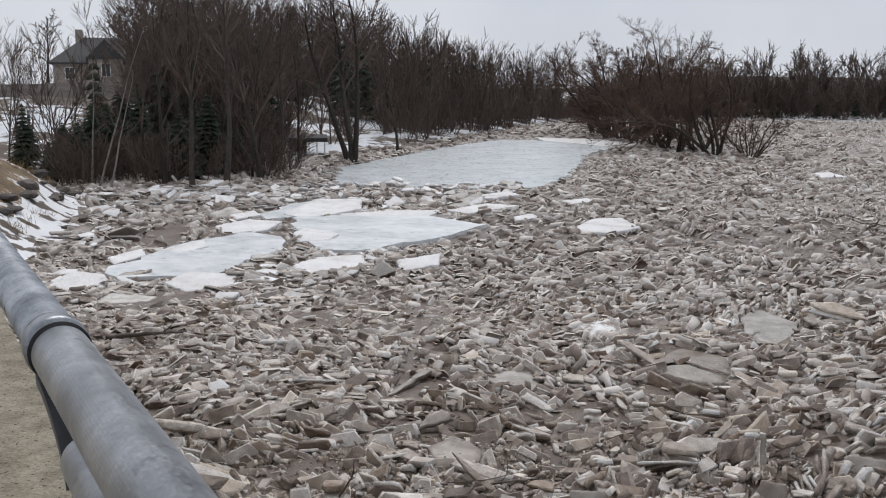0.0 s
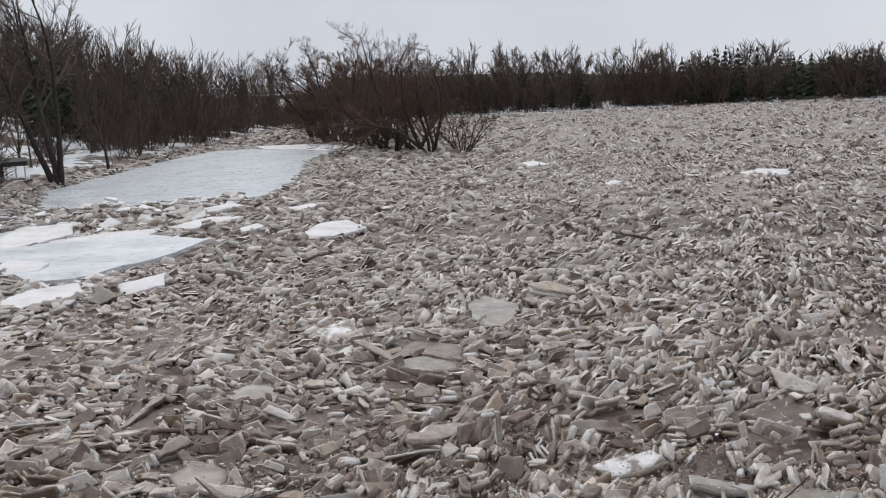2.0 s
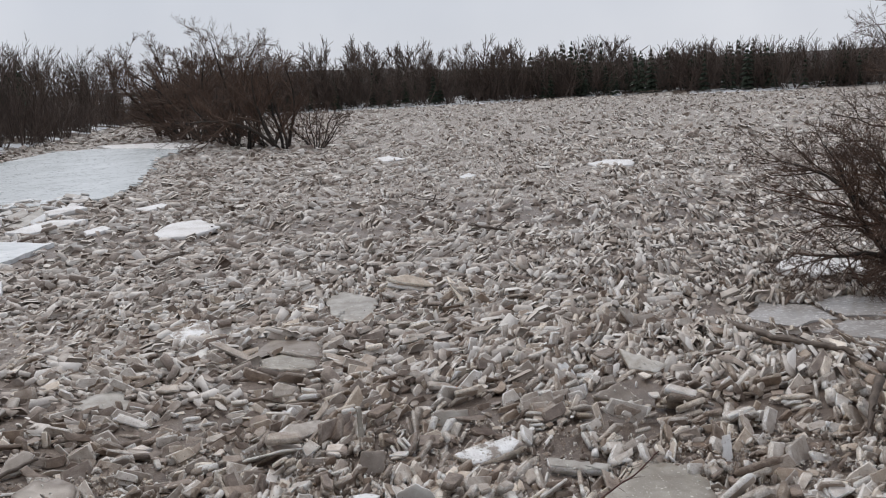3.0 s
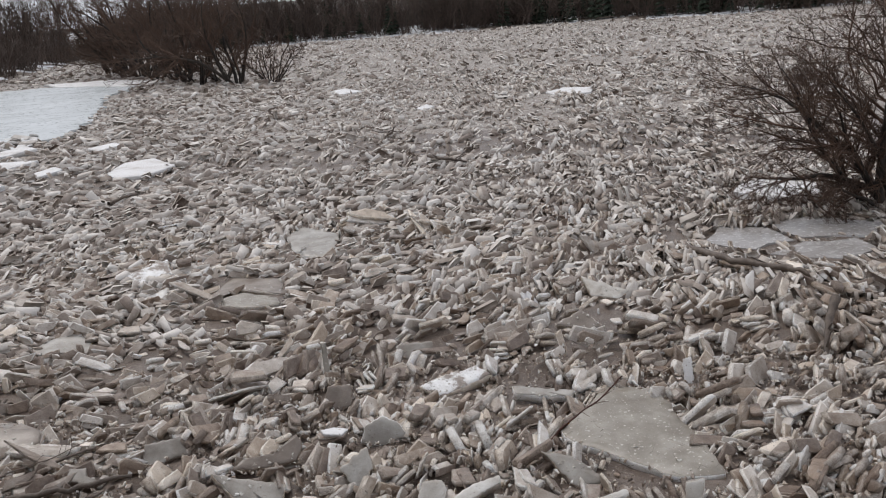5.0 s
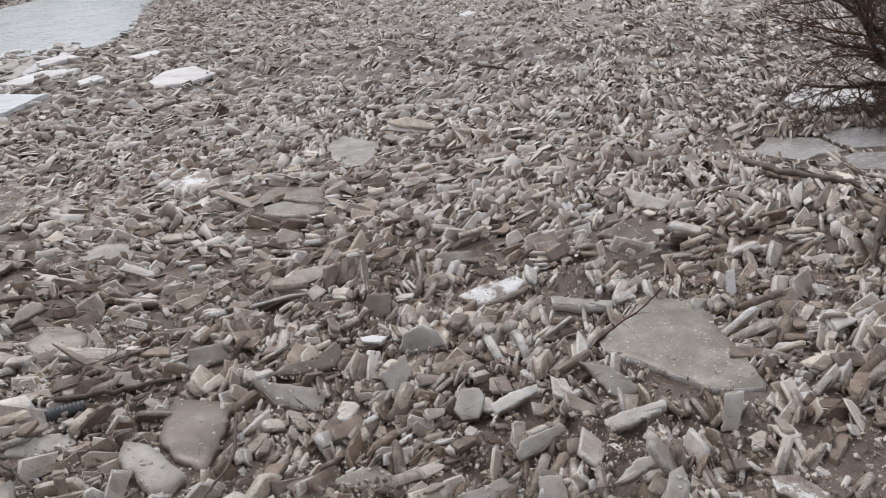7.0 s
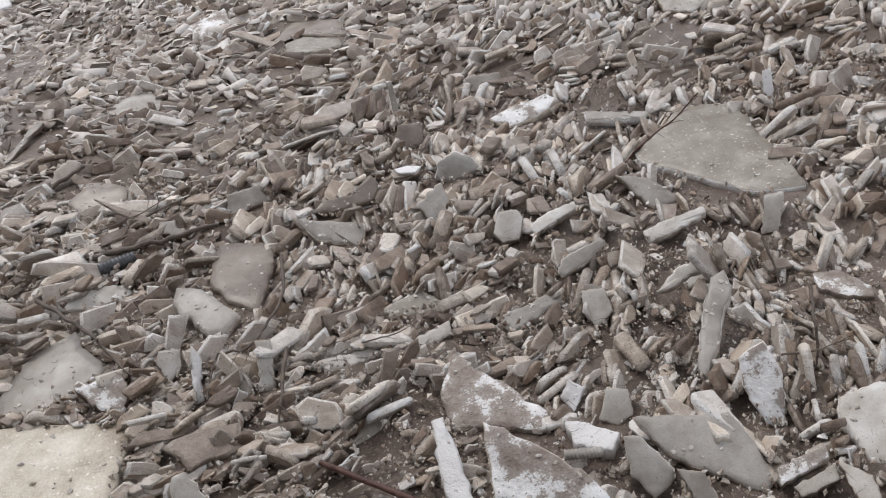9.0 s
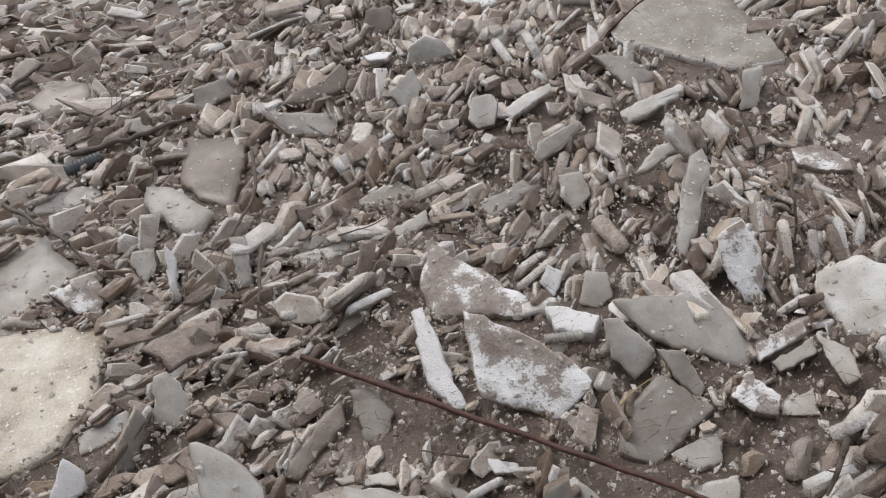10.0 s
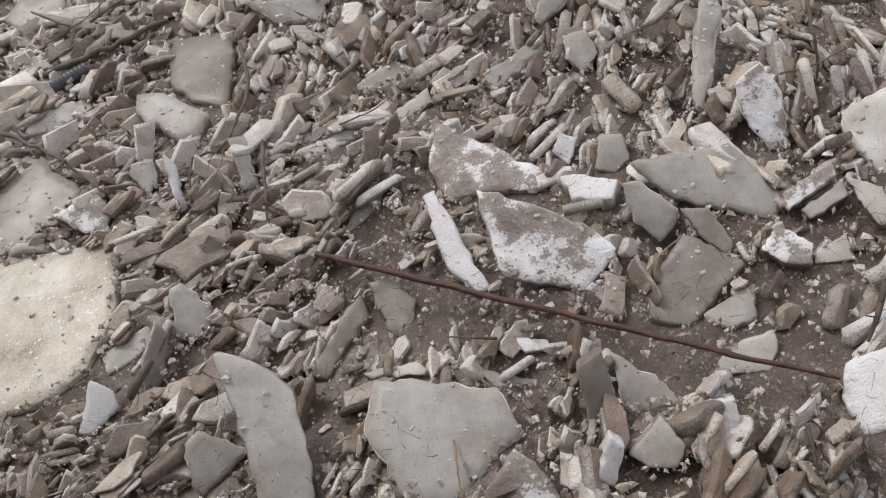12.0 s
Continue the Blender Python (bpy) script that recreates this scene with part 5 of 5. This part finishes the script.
def build_bridge():
    base = pose(*RAIL_AT, 0, 0, 0, RAIL_TURN)
    bm = bmesh.new()
    box(bm, 40, 9, 0.9, pose(2, -4.2, DECK_Z - 0.45), 0.03)
    deck = part("bridge_deck", bm, CONCRETE)
    deck.matrix_world = base
    tagged(deck, "tan stained concrete bridge deck with rough edge", "bridge", kind="structure")
    for x in (-16, 20):
        bm = bmesh.new()
        box(bm, 3, 7, DECK_Z - 0.9 + 1.0, pose(x, -4.2, (DECK_Z - 0.9) / 2 - 0.5), 0.05)
        ob = part("bridge_pier", bm, CONCRETE)
        ob.matrix_world = base
        tagged(ob, "plain concrete pier below the bridge deck", "pier", kind="structure")
    rail = new("guard_rail")
    rail.matrix_world = base
    tagged(rail, "galvanised steel pipe guard rail on concrete bridge", "railing")
    z = 4.286

    def bar(name, a, b, radius, mat=STEEL, label="", sides=56):
        bm = bmesh.new()
        round_bar(bm, a, b, radius, sides)
        bmesh.ops.bevel(bm, geom=[e for e in bm.edges if any(len(f.verts) > 4 for f in e.link_faces)], offset=min(0.004, radius * 0.2), segments=2, affect="EDGES")
        ob = part(name, bm, mat, rail, label, True)
        return ob

    bar("top_rail", (0.086, 0, z), (12, 0, z), 0.0415)
    bar("top_rail", (-12, 0, z), (0.004, 0, z), 0.042)
    bar("sleeve", (0.0175, 0, z), (0.072, 0, z), 0.0475, STEEL, "raised galvanised joint sleeve")
    # added black rings paint the shade of the gaps beside the sleeve
    bar("gasket", (0.005, 0, z), (0.0165, 0, z), 0.0452, GAPSHADE, "black ring for the shaded joint gap")
    bar("gasket", (0.073, 0, z), (0.0845, 0, z), 0.0452, GAPSHADE, "black ring for the shaded joint gap")
    bar("joint_liner", (-0.03, 0, z), (0.12, 0, z), 0.036, DARKSTEEL, "dark recessed pipe liner")
    bar("lower_rail", (0.27, 0.0, z - 0.1), (12, 0.0, z - 0.1), 0.036)
    bm = bmesh.new()
    line = [(0.02 + 0.25 * k / 9, z - 0.046 - 0.055 * (k / 9) ** 2 - 0.5 * max(0, k / 9 - 0.8) ** 2) for k in range(10)]
    rings = [[bm.verts.new((x, y, h)) for y, h in ((-0.03, zz), (0.016, zz), (0.016, zz - 0.016), (-0.03, zz - 0.016))] for x, zz in line]
    for u, v in zip(rings, rings[1:]):
        for q in range(4):
            bm.faces.new((u[q], u[(q + 1) % 4], v[(q + 1) % 4], v[q]))
    bm.faces.new(rings[0][::-1]), bm.faces.new(rings[-1])
    bmesh.ops.recalc_face_normals(bm, faces=bm.faces[:])
    part("bracket", bm, DARKSTEEL, rail, "dark curved steel bracket")
    for x in (-7.56, -4.96, -2.36, 0.245, 2.85, 5.45, 8.05):
        bm = bmesh.new()
        box(bm, 0.012, 0.05, z - DECK_Z, pose(x, 0.012, (z + DECK_Z) / 2 - 0.02), 0.003)
        box(bm, 0.05, 0.01, z - DECK_Z - 0.05, pose(x, 0.03, (z + DECK_Z) / 2 - 0.02), 0.003)
        post = part("post", bm, DARKSTEEL, rail, "dark steel rail post")
        bm = bmesh.new()
        box(bm, 0.2, 0.16, 0.016, pose(x, -0.02, DECK_Z + 0.008), 0.003)
        part("base_plate", bm, DARKSTEEL, post)


build_bridge()


# ---- house and boat shelter on the bank ----
def build_house(at, turn):
    root = new("house")
    root.matrix_world = pose(*at, 0, 0, turn) @ Matrix.Scale(1.16, 4)
    tagged(root, "grey stone two-storey house with dark hipped roof", "house")
    bm = bmesh.new()
    box(bm, 11, 9, 5.2, pose(0, 0, 2.6), 0.04)
    part("wall", bm, STONE, root)
    bm = bmesh.new()
    box(bm, 4.0, 1.4, 5.6, pose(0.6, -5.0, 2.8), 0.04)
    part("wall", bm, STONE, root, "projecting stone gable bay")
    bm = bmesh.new()
    v = [bm.verts.new(c) for c in ((-6, -5, 5.2), (6, -5, 5.2), (6, 5, 5.2), (-6, 5, 5.2), (-2, 0, 8.4), (2, 0, 8.4), (-6, -5, 5.0), (6, -5, 5.0), (6, 5, 5.0), (-6, 5, 5.0))]
    for f in ((0, 1, 5, 4), (2, 3, 4, 5), (1, 2, 5), (3, 0, 4), (0, 6, 7, 1), (1, 7, 8, 2), (2, 8, 9, 3), (3, 9, 6, 0), (9, 8, 7, 6)):
        bm.faces.new([v[i] for i in f])
    roof = part("roof", bm, SHINGLE, root)
    bm = bmesh.new()
    v = [bm.verts.new(c) for c in ((-1.7, -6.0, 5.6), (2.9, -6.0, 5.6), (0.6, -6.0, 8.0), (-1.7, -0.5, 5.6), (2.9, -0.5, 5.6), (0.6, -0.5, 8.0))]
    for f in ((0, 2, 5, 3), (1, 4, 5, 2), (0, 1, 2), (3, 5, 4), (0, 3, 4, 1)):
        bm.faces.new([v[i] for i in f])
    part("gable_roof", bm, SHINGLE, roof)
    bm = bmesh.new()
    box(bm, 0.9, 0.9, 2.2, pose(-2.6, 0.8, 8.3), 0.03)
    part("chimney", bm, STONE, roof)
    for x, y, z, w, h in ((-3.6, -4.52, 3.9, 1.1, 1.4), (0.6, -5.72, 4.3, 1.0, 1.6), (4.2, -4.52, 3.9, 1.1, 1.4), (-3.6, -4.52, 1.4, 1.3, 1.6), (0.6, -5.72, 1.5, 1.4, 1.7)):
        bm = bmesh.new()
        for dx, dz, sx, sz in ((0, h / 2, w + 0.16, 0.1), (0, -h / 2, w + 0.16, 0.1), (-w / 2, 0, 0.1, h), (w / 2, 0, 0.1, h), (0, 0, 0.05, h)):
            box(bm, sx, 0.1, sz, pose(x + dx, y, z + dz))
        win = part("window", bm, WHITEPAINT, root, "white-framed house window")
        bm = bmesh.new()
        box(bm, w - 0.05, 0.03, h - 0.05, pose(x, y + 0.02, z))
        part("pane", bm, GLASS, win)
    bm = bmesh.new()
    box(bm, 4.6, 2.4, 0.25, pose(4.4, -5.8, 2.7), 0.03)
    porch = part("porch_roof", bm, SHINGLE, root)
    for x in (2.4, 4.4, 6.4):
        bm = bmesh.new()
        box(bm, 0.22, 0.22, 2.7, pose(x, -6.8, 1.3), 0.02)
        part("porch_post", bm, WHITEPAINT, porch, "white porch post")
    bm = bmesh.new()
    box(bm, 4.6, 2.4, 0.4, pose(4.4, -5.8, 0.0), 0.03)
    part("porch_floor", bm, CONCRETE, porch)


build_house((-96.2, 114.3, land_z(-96.2, 114.3) - 0.4), 38)


def build_shelter(at, turn):
    root = new("boat_shelter")
    root.matrix_world = pose(*at, 0, 0, turn)
    tagged(root, "small dark-roofed boat shelter on white posts by the shore", "shelter")
    bm = bmesh.new()
    box(bm, 3.0, 2.2, 0.16, pose(0, 0, 1.15, 4), 0.02)
    box(bm, 2.9, 0.08, 0.3, pose(0, -1.0, 1.0), 0.01)
    part("roof", bm, SHINGLE, root)
    for x, y in ((-1.3, -0.95), (0.2, -0.95), (0.75, -0.95), (1.3, -0.95), (-1.3, 0.95), (1.3, 0.95)):
        bm = bmesh.new()
        box(bm, 0.09, 0.09, 1.3, pose(x, y, 0.5), 0.01)
        part("post", bm, WHITEPAINT, root)
    bm = bmesh.new()
    box(bm, 1.3, 0.1, 1.0, pose(-0.65, 0.9, 0.55), 0.01)
    part("side_wall", bm, WETWOOD, root)


build_shelter((-32.6, 60.0, land_z(-32.6, 60.0)), 28)


def bank_rocks():
    """Dark stones and clods where the snowy bank meets the ice."""
    rng = np.random.default_rng(55)
    for k in range(16):
        y = 22.5 + 0.72 * k + rng.uniform(-0.3, 0.3)
        x = float(np.interp(y, SHORE_Y, SHORE_X)) - rng.choice([0.1, 1.0, 2.1]) - rng.uniform(0, 0.5)
        c = rng.uniform(0.16, 0.42)
        bm = bmesh.new()
        bmesh.ops.create_icosphere(bm, subdivisions=2, radius=1)
        for v in bm.verts:
            n = value_noise(np.array([v.co.x * 1.7 + k * 9]), np.array([v.co.y * 1.7 + v.co.z * 2.3]), 81)[0]
            v.co *= 0.7 + 0.55 * n
            v.co.z = max(v.co.z, -0.5)
        ob = part("bank_rock", bm, DARKSTONE)
        ob.matrix_world = pose(x, y, land_z(x, y) + 0.1 * c, 0, 0, rng.uniform(0, 360)) @ Matrix.Diagonal((c * rng.uniform(0.9, 1.6), c, c * rng.uniform(0.4, 0.75), 1))
        tagged(ob, "dark wet rock half buried in the snowy bank", "rock", "rocks on the bank")


bank_rocks()


def grass_tufts():
    """Dead grass on the bank by the bridge."""
    rng = np.random.default_rng(91)
    lines = []
    while len(lines) < 2600:
        y = rng.uniform(16, 40)
        x = float(np.interp(y, SHORE_Y, SHORE_X)) - rng.uniform(1.2, 9)
        if value_noise(np.array([x * 0.4]), np.array([y * 0.4]), 71)[0] < 0.45:
            continue
        z = land_z(x, y)
        for _ in range(8):
            p, r = limb(rng, (x + rng.normal(0, 0.1), y + rng.normal(0, 0.1), z - 0.03), (rng.normal(0, 0.5), rng.normal(0, 0.5), 1), rng.uniform(0.15, 0.45), 0.008, 1, 0.2, -0.2)
            lines.append((p, r, 3))
    v, f = tubes(lines)
    tagged(array_mesh("dead_grass", v, f, [DRYGRASS]), "tufts of dead tan grass on the snowy bank", "grass", kind="stuff")


grass_tufts()


# ---- trees on the bank ----
def bank_trees():
    rows = ((-26.2, 37.2, 13.5, 0.13, 1), (-25.5, 38.9, 14.5, 0.15, 2), (-25.4, 42.0, 12, 0.13, 3), (-26.9, 43.5, 9, 0.08, 4), (-27.5, 45.0, 10, 0.09, 5),
            (-29.0, 38.8, 11, 0.11, 6), (-31.8, 41.0, 10, 0.08, 7), (-30.6, 42.0, 12, 0.13, 9), (-30.5, 46.0, 13, 0.16, 10),
            (-29.5, 51.0, 12, 0.13, 12), (-40.0, 50.0, 14, 0.18, 13), (-35.0, 52.0, 13, 0.15, 14), (-28.2, 66.4, 9, 0.12, 15), (-31, 56, 11, 0.1, 17))
    for x, y, h, r, k in rows:
        place_tree("bare_tree", "bare grey-brown tree with fine upright twigs on the bank", 100 + k, (x, y, land_z(x, y)), height=h, radius=r, counts=(20, 9, 7), thin=0.0095, ratio=0.38, spread=0.55, lean=0.05, steps_at=(4, 3, 1, 1), group="bare bank trees", first=0.22)
    place_tree("bare_tree", "tall many-stemmed bare tree at the water's edge", 140, (-26.4, 54.8, 0.1), height=13.5, radius=0.2, counts=(13, 8, 6), stems=4, thin=0.012, steps_at=(4, 3, 1, 1), lean=0.17, ratio=0.42, spread=0.75, group="bare bank trees", first=0.3)
    for x, y, h, k in ((-31.2, 36.6, 9, 1), (-32.4, 37.5, 8, 2), (-30.2, 36.2, 6.5, 3)):
        place_tree("birch_tree", "slender pale-barked tree leaning over muddy shore", 160 + k, (x, y, land_z(x, y)), bark=PALEBARK, height=h, radius=0.06, counts=(14, 6, 3), thin=0.009, lean=0.15, group="slender pale trees")
    for x, y, h, k in ((-104, 128, 16, 1), (-92, 130, 15, 2), (-112, 120, 14, 3), (-84, 120, 15, 4)):
        place_tree("bare_tree", "tall spreading bare tree behind the house", 170 + k, (x, y, land_z(x, y)), height=h, radius=0.3, counts=(14, 7, 6), thin=0.03, steps_at=(4, 3, 1, 1), ratio=0.42, group="bare trees by the house")


bank_trees()


CEDARS = [(0.6 + (52 + (k * 5 % 9) * 1.5) * math.sin(radians(-43.5 + 0.8 * k)), (52 + (k * 5 % 9) * 1.5) * math.cos(radians(-43.5 + 0.8 * k)), 2.0 + (k * 7 % 6) * 0.5, 10 + k) for k in range(15)]


def spruces():
    for x, y, h, k in ((-39.5, 40.5, 3.6, 1), (-42.5, 44, 2.6, 2), (-36.5, 46.5, 5.2, 3), (-34.8, 44.6, 4.4, 4), *CEDARS):
        root = new("spruce")
        root.matrix_world = pose(x, y, land_z(x, y))
        v, f = spruce_mesh(200 + k, h, h * (0.27 if k < 10 else 0.34 + 0.03 * (k * 5 % 7)), 15 if k < 10 else 17 + k % 4, 18)
        array_mesh("foliage", v, f, [NEEDLES]).parent = root
        tv, tf = tubes([(np.array([(0, 0, -0.2), (0, 0, h * 0.5), (0, 0, h)]), np.array([0.08, 0.05, 0.01]), 6)])
        array_mesh("trunk", tv, tf, [BARK]).parent = root
        tagged(root, "small dark green spruce on the snowy bank", "spruce tree", "young spruces")


spruces()


# ---- willows standing in the ice ----
def willow(at, seed, height, stems, reach, lean_way, label, twig=WILLOW, counts=(11, 7, 6), thin=0.014, name="willow", first=0.25):
    rng = np.random.default_rng(seed)
    root = new(name)
    root.matrix_world = pose(*at)
    crown, trunk = [], []
    for k in range(stems):
        a = 2 * math.pi * (k + rng.random()) / stems
        way = np.array([math.cos(a) * reach + lean_way[0], math.sin(a) * reach + lean_way[1], 1.0])
        p, r = limb(rng, (0.25 * math.cos(a), 0.25 * math.sin(a), -0.25), way, height * rng.uniform(0.8, 1.15), height * 0.02, 8, 0.14, 0.03, 0.2)
        trunk.append((p, r, 6))
        branch_out(rng, crown, p, r, 0, counts, 0.5, 0.7, 0.16, 0.05, thin, first, (4, 3, 3, 3), (4, 3, 1, 1))
    for nm, lines, mt in [("stem", [t], BARK) for t in trunk] + [("crown", crown, twig)]:
        v, f = tubes(lines)
        array_mesh(nm, v, f, [mt], np.ones(len(f), bool)).parent = root
    return tagged(root, label, "willow", "willows in the ice")


for x, y, k, h, n, reach, lean, thin in ((-5.1, 71, 301, 7.6, 5, 0.55, -0.2, 0.012), (-9.5, 78, 302, 8.2, 6, 0.6, -0.1, 0.013), (-14, 88, 303, 9.6, 6, 0.55, 0.0, 0.015), (-17.5, 97, 304, 9.4, 6, 0.6, -0.1, 0.016)):
    willow((x, y, 0), k, h, n, reach, (lean, 0), "broad bare willow with reddish-brown twigs standing in river ice", counts=(12, 10, 8), thin=thin * 0.75, first=0.12)
for x, y, k, h, lean in ((-2.6, 69.5, 305, 3.2, 0.1), (-8.0, 73.5, 306, 4.0, -0.2), (-12.5, 83, 307, 4.4, -0.2), (-17, 93, 308, 4.6, -0.1), (-20, 101, 313, 5.5, -0.1), (-6.5, 75, 314, 4.4, -0.3), (-10.5, 80, 315, 5.0, -0.2), (-15, 90, 316, 5.2, 0.0)):
    willow((x, y, 0), k, h, 9, 0.75, (lean, 0), "low dense willow shrub frozen into the ice", counts=(8, 7, 3), thin=0.011, name="willow_shrub", first=0.05)


def near_bush():
    """The bush that hangs over the wet ice sheet beside the bridge."""
    rng = np.random.default_rng(320)
    root = new("riverside_bush")
    root.matrix_world = pose(11.9, 17.4, 0)
    trunk, crown = [], []
    limbs = (((-1.0, -0.3, 0.75), 3.0, 0.13), ((-1.0, 0.1, 0.95), 3.5, 0.11), ((-0.85, -0.5, 1.15), 3.8, 0.1), ((-0.62, 0.2, 1.3), 4.4, 0.11), ((-0.42, -0.2, 1.5), 6.0, 0.12), ((0.4, 0.2, 1.4), 6.4, 0.12), ((-0.9, 0.4, 0.7), 2.6, 0.09), ((0.8, -0.3, 0.9), 4.2, 0.1), ((-0.9, -0.6, 0.5), 2.4, 0.07), ((-0.2, 0.3, 1.6), 6.3, 0.1), ((-0.6, -0.3, 1.0), 3.6, 0.09))
    for way, ll, r0 in limbs:
        p, r = limb(rng, (rng.normal(0, 0.15), rng.normal(0, 0.15), -0.2), way, ll, r0 * 0.75, 8, 0.14, -0.02, 0.18)
        trunk.append((p, r, 7))
        branch_out(rng, crown, p, r, 0, (17, 12, 8), 0.48, 0.72, 0.18, -0.012, 0.0042, 0.15, (4, 3, 3, 3), (5, 2, 1, 1))
    for nm, lines, mt in [("limb", [t], BARK) for t in trunk] + [("crown", crown, WILLOW)]:
        v, f = tubes(lines)
        array_mesh(nm, v, f, [mt], np.ones(len(f), bool)).parent = root
    tagged(root, "bare riverside bush with thin drooping twigs over ice", "bush")


near_bush()


# ---- woods ----
SKYLINE_AZ = (-44, -40, -35, -30, -26, -23.4, -20, -16.7, -13.3, -9, -3, 1.4, 5, 8.5, 11, 13, 16.7, 22, 25, 28, 34)
SKYLINE = (0.085, 0.095, 0.104, 0.094, 0.082, 0.074, 0.06, 0.043, 0.036, 0.036, 0.036, 0.04, 0.036, 0.045, 0.03, 0.033, 0.023, 0.03, 0.021, 0.02, 0.024)


def tree_size(x, y, lo, hi):
    """How tall a tree at x, y stands so that the woods keep the hills' skyline."""
    r = math.hypot(x - 0.6, y)
    az = math.degrees(math.atan2(x - 0.6, y))
    return max(lo, min(hi, 4.6 + np.interp(az, SKYLINE_AZ, SKYLINE) * r * (0.72 + 0.5 * float(value_noise(np.array([x * 0.11]), np.array([y * 0.04]), 19)[0])) - land_z(x, y)))


def woods():
    rng = np.random.default_rng(77)
    tall = []
    for k in range(8):
        t, c = bare_tree(400 + k, 1.0, 0.013, counts=(12, 8), thin=0.0019, ratio=0.46, spread=0.5, lift=0.1, first=0.12, steps_at=(2, 1, 1, 1))
        tall.append(tubes([(p[::2] if len(p) > 6 else p, r[::2] if len(p) > 6 else r, 3) for p, r, _ in t + c]))
    broad = []
    for k in range(7):
        t, c = bare_tree(430 + k, 1.0, 0.014, counts=(12, 9), thin=0.0036, ratio=0.5, spread=0.62, lift=0.12, first=0.18, steps_at=(2, 1, 1, 1))
        broad.append(tubes([(p[::2] if len(p) > 6 else p, r[::2] if len(p) > 6 else r, 3) for p, r, _ in t + c]))
    shrub = []
    for k in range(5):
        r2 = np.random.default_rng(450 + k)
        lines = []
        for _ in range(9):
            a = r2.uniform(0, 6.28)
            p, r = limb(r2, (r2.normal(0, 0.12), r2.normal(0, 0.12), -0.05), (math.cos(a) * 0.6, math.sin(a) * 0.6, 1), r2.uniform(0.6, 1.1), 0.011, 1, 0.12, 0.03, 0.4)
            lines.append((p, r, 3))
            branch_out(r2, lines, p, r, 0, (8,), 0.5, 0.6, 0.15, 0.05, 0.006, 0.1, (3, 3, 3, 3), (1, 1, 1, 1))
        shrub.append(tubes(lines))
    conifer = [spruce_mesh(480 + k, 1.0, 0.15 + 0.03 * k, 7 + k, 6) for k in range(4)]

    def rows(count, gen, lo, hi, k, share=(0.7, 1.0), clear=True):
        out = []
        while len(out) < count:
            x, y = gen()
            az = math.degrees(math.atan2(x - 0.6, y))
            if k == 4 and az < -41:
                continue
            if clear and az < -37.7 and rng.random() < 0.96:
                continue
            if -30.5 < az < -24.3 and math.hypot(x, y) < 98 and rng.random() < 0.8:
                continue
            s = (1.2 if k > 4 else 1.0) * tree_size(x, y, lo, hi) * rng.uniform(*share)
            out.append((x, y, land_z(x, y) - 0.1, s, rng.uniform(0, 6.28), rng.integers(0, k)))
        return out

    def far_line(depth, x0=-34, x1=118):
        def g():
            x = rng.uniform(x0, x1)
            return x, 158.5 - 0.75 * max(0, x - 45) + depth * rng.random() ** 1.3
        return g

    def left_bank(y0, y1, d0, d1):
        def g():
            y = rng.uniform(y0, y1)
            return np.interp(y, SHORE_Y, SHORE_X) - rng.uniform(d0, d1), y
        return g

    scatter("far_woods", "grey-brown leafless woods along the far shore", broad, rows(340, far_line(30), 5, 13, 7, (0.55, 1.1)), TWIG, "woods")
    scatter("far_scrub", "low brown scrub along the far shore", shrub, rows(300, far_line(14), 4, 6, 5, (0.6, 1.15)), TWIG, "scrub")
    scatter("far_conifers", "dark green conifers behind the far woods", conifer, rows(150, far_line(20, -40, 50), 3, 7, 4, (0.55, 0.8)), NEEDLES, "conifers")
    scatter("shore_conifers", "dark green conifers on the rising far bank", conifer, rows(190, far_line(26, 30, 125), 3, 12, 4, (0.5, 0.98)), NEEDLES, "conifers")
    scatter("bank_woods", "dense leafless woods on the river bank", tall, rows(290, left_bank(60, 165, 1, 30), 4, 13, 8, (0.62, 1.02)), TWIG, "woods")
    scatter("hill_woods", "leafless woods on the hillside", tall, rows(190, left_bank(56, 140, 22, 66), 3.5, 14, 8, (0.75, 1.02)), TWIG, "woods")
    scatter("bank_scrub", "tangled brown scrub along the bank", shrub, rows(200, left_bank(38, 160, 0, 14), 2, 4.2, 5, (0.5, 1.0)), TWIG, "scrub")
    scatter("hill_conifers", "dark conifers on the wooded hillside", conifer, rows(160, left_bank(70, 175, 8, 50), 3, 10, 4, (0.5, 0.9)), NEEDLES, "conifers")
    scatter("house_woods", "bare grey trees on the rise behind the house", tall, rows(26, lambda: (rng.uniform(-165, -80), rng.uniform(124, 165)), 9, 14, 8, (0.7, 1.0), False), TWIG, "woods")
    scatter("cove_woods", "dense leafless trees round the muddy cove", tall, rows(78, left_bank(42, 62, 3, 36), 6, 13, 8, (0.6, 1.0)), TWIG, "woods")
    scatter("cove_scrub", "brown leafless brush along the muddy cove", shrub, [(x, y, land_z(x, y) - 0.1, rng.uniform(1.6, 3.4), rng.uniform(0, 6.28), rng.integers(0, 5)) for x, y in ((0.6 + d * math.sin(radians(a)), d * math.cos(radians(a))) for a, d in zip(rng.uniform(-43.5, -30, 70), rng.uniform(49, 58, 70)))], TWIG, "scrub")
    scatter("cove_conifers", "dark cedars behind the muddy cove", conifer, rows(60, left_bank(46, 62, 4, 34), 3, 6.5, 4, (0.6, 1.0)), NEEDLES, "conifers")


woods()
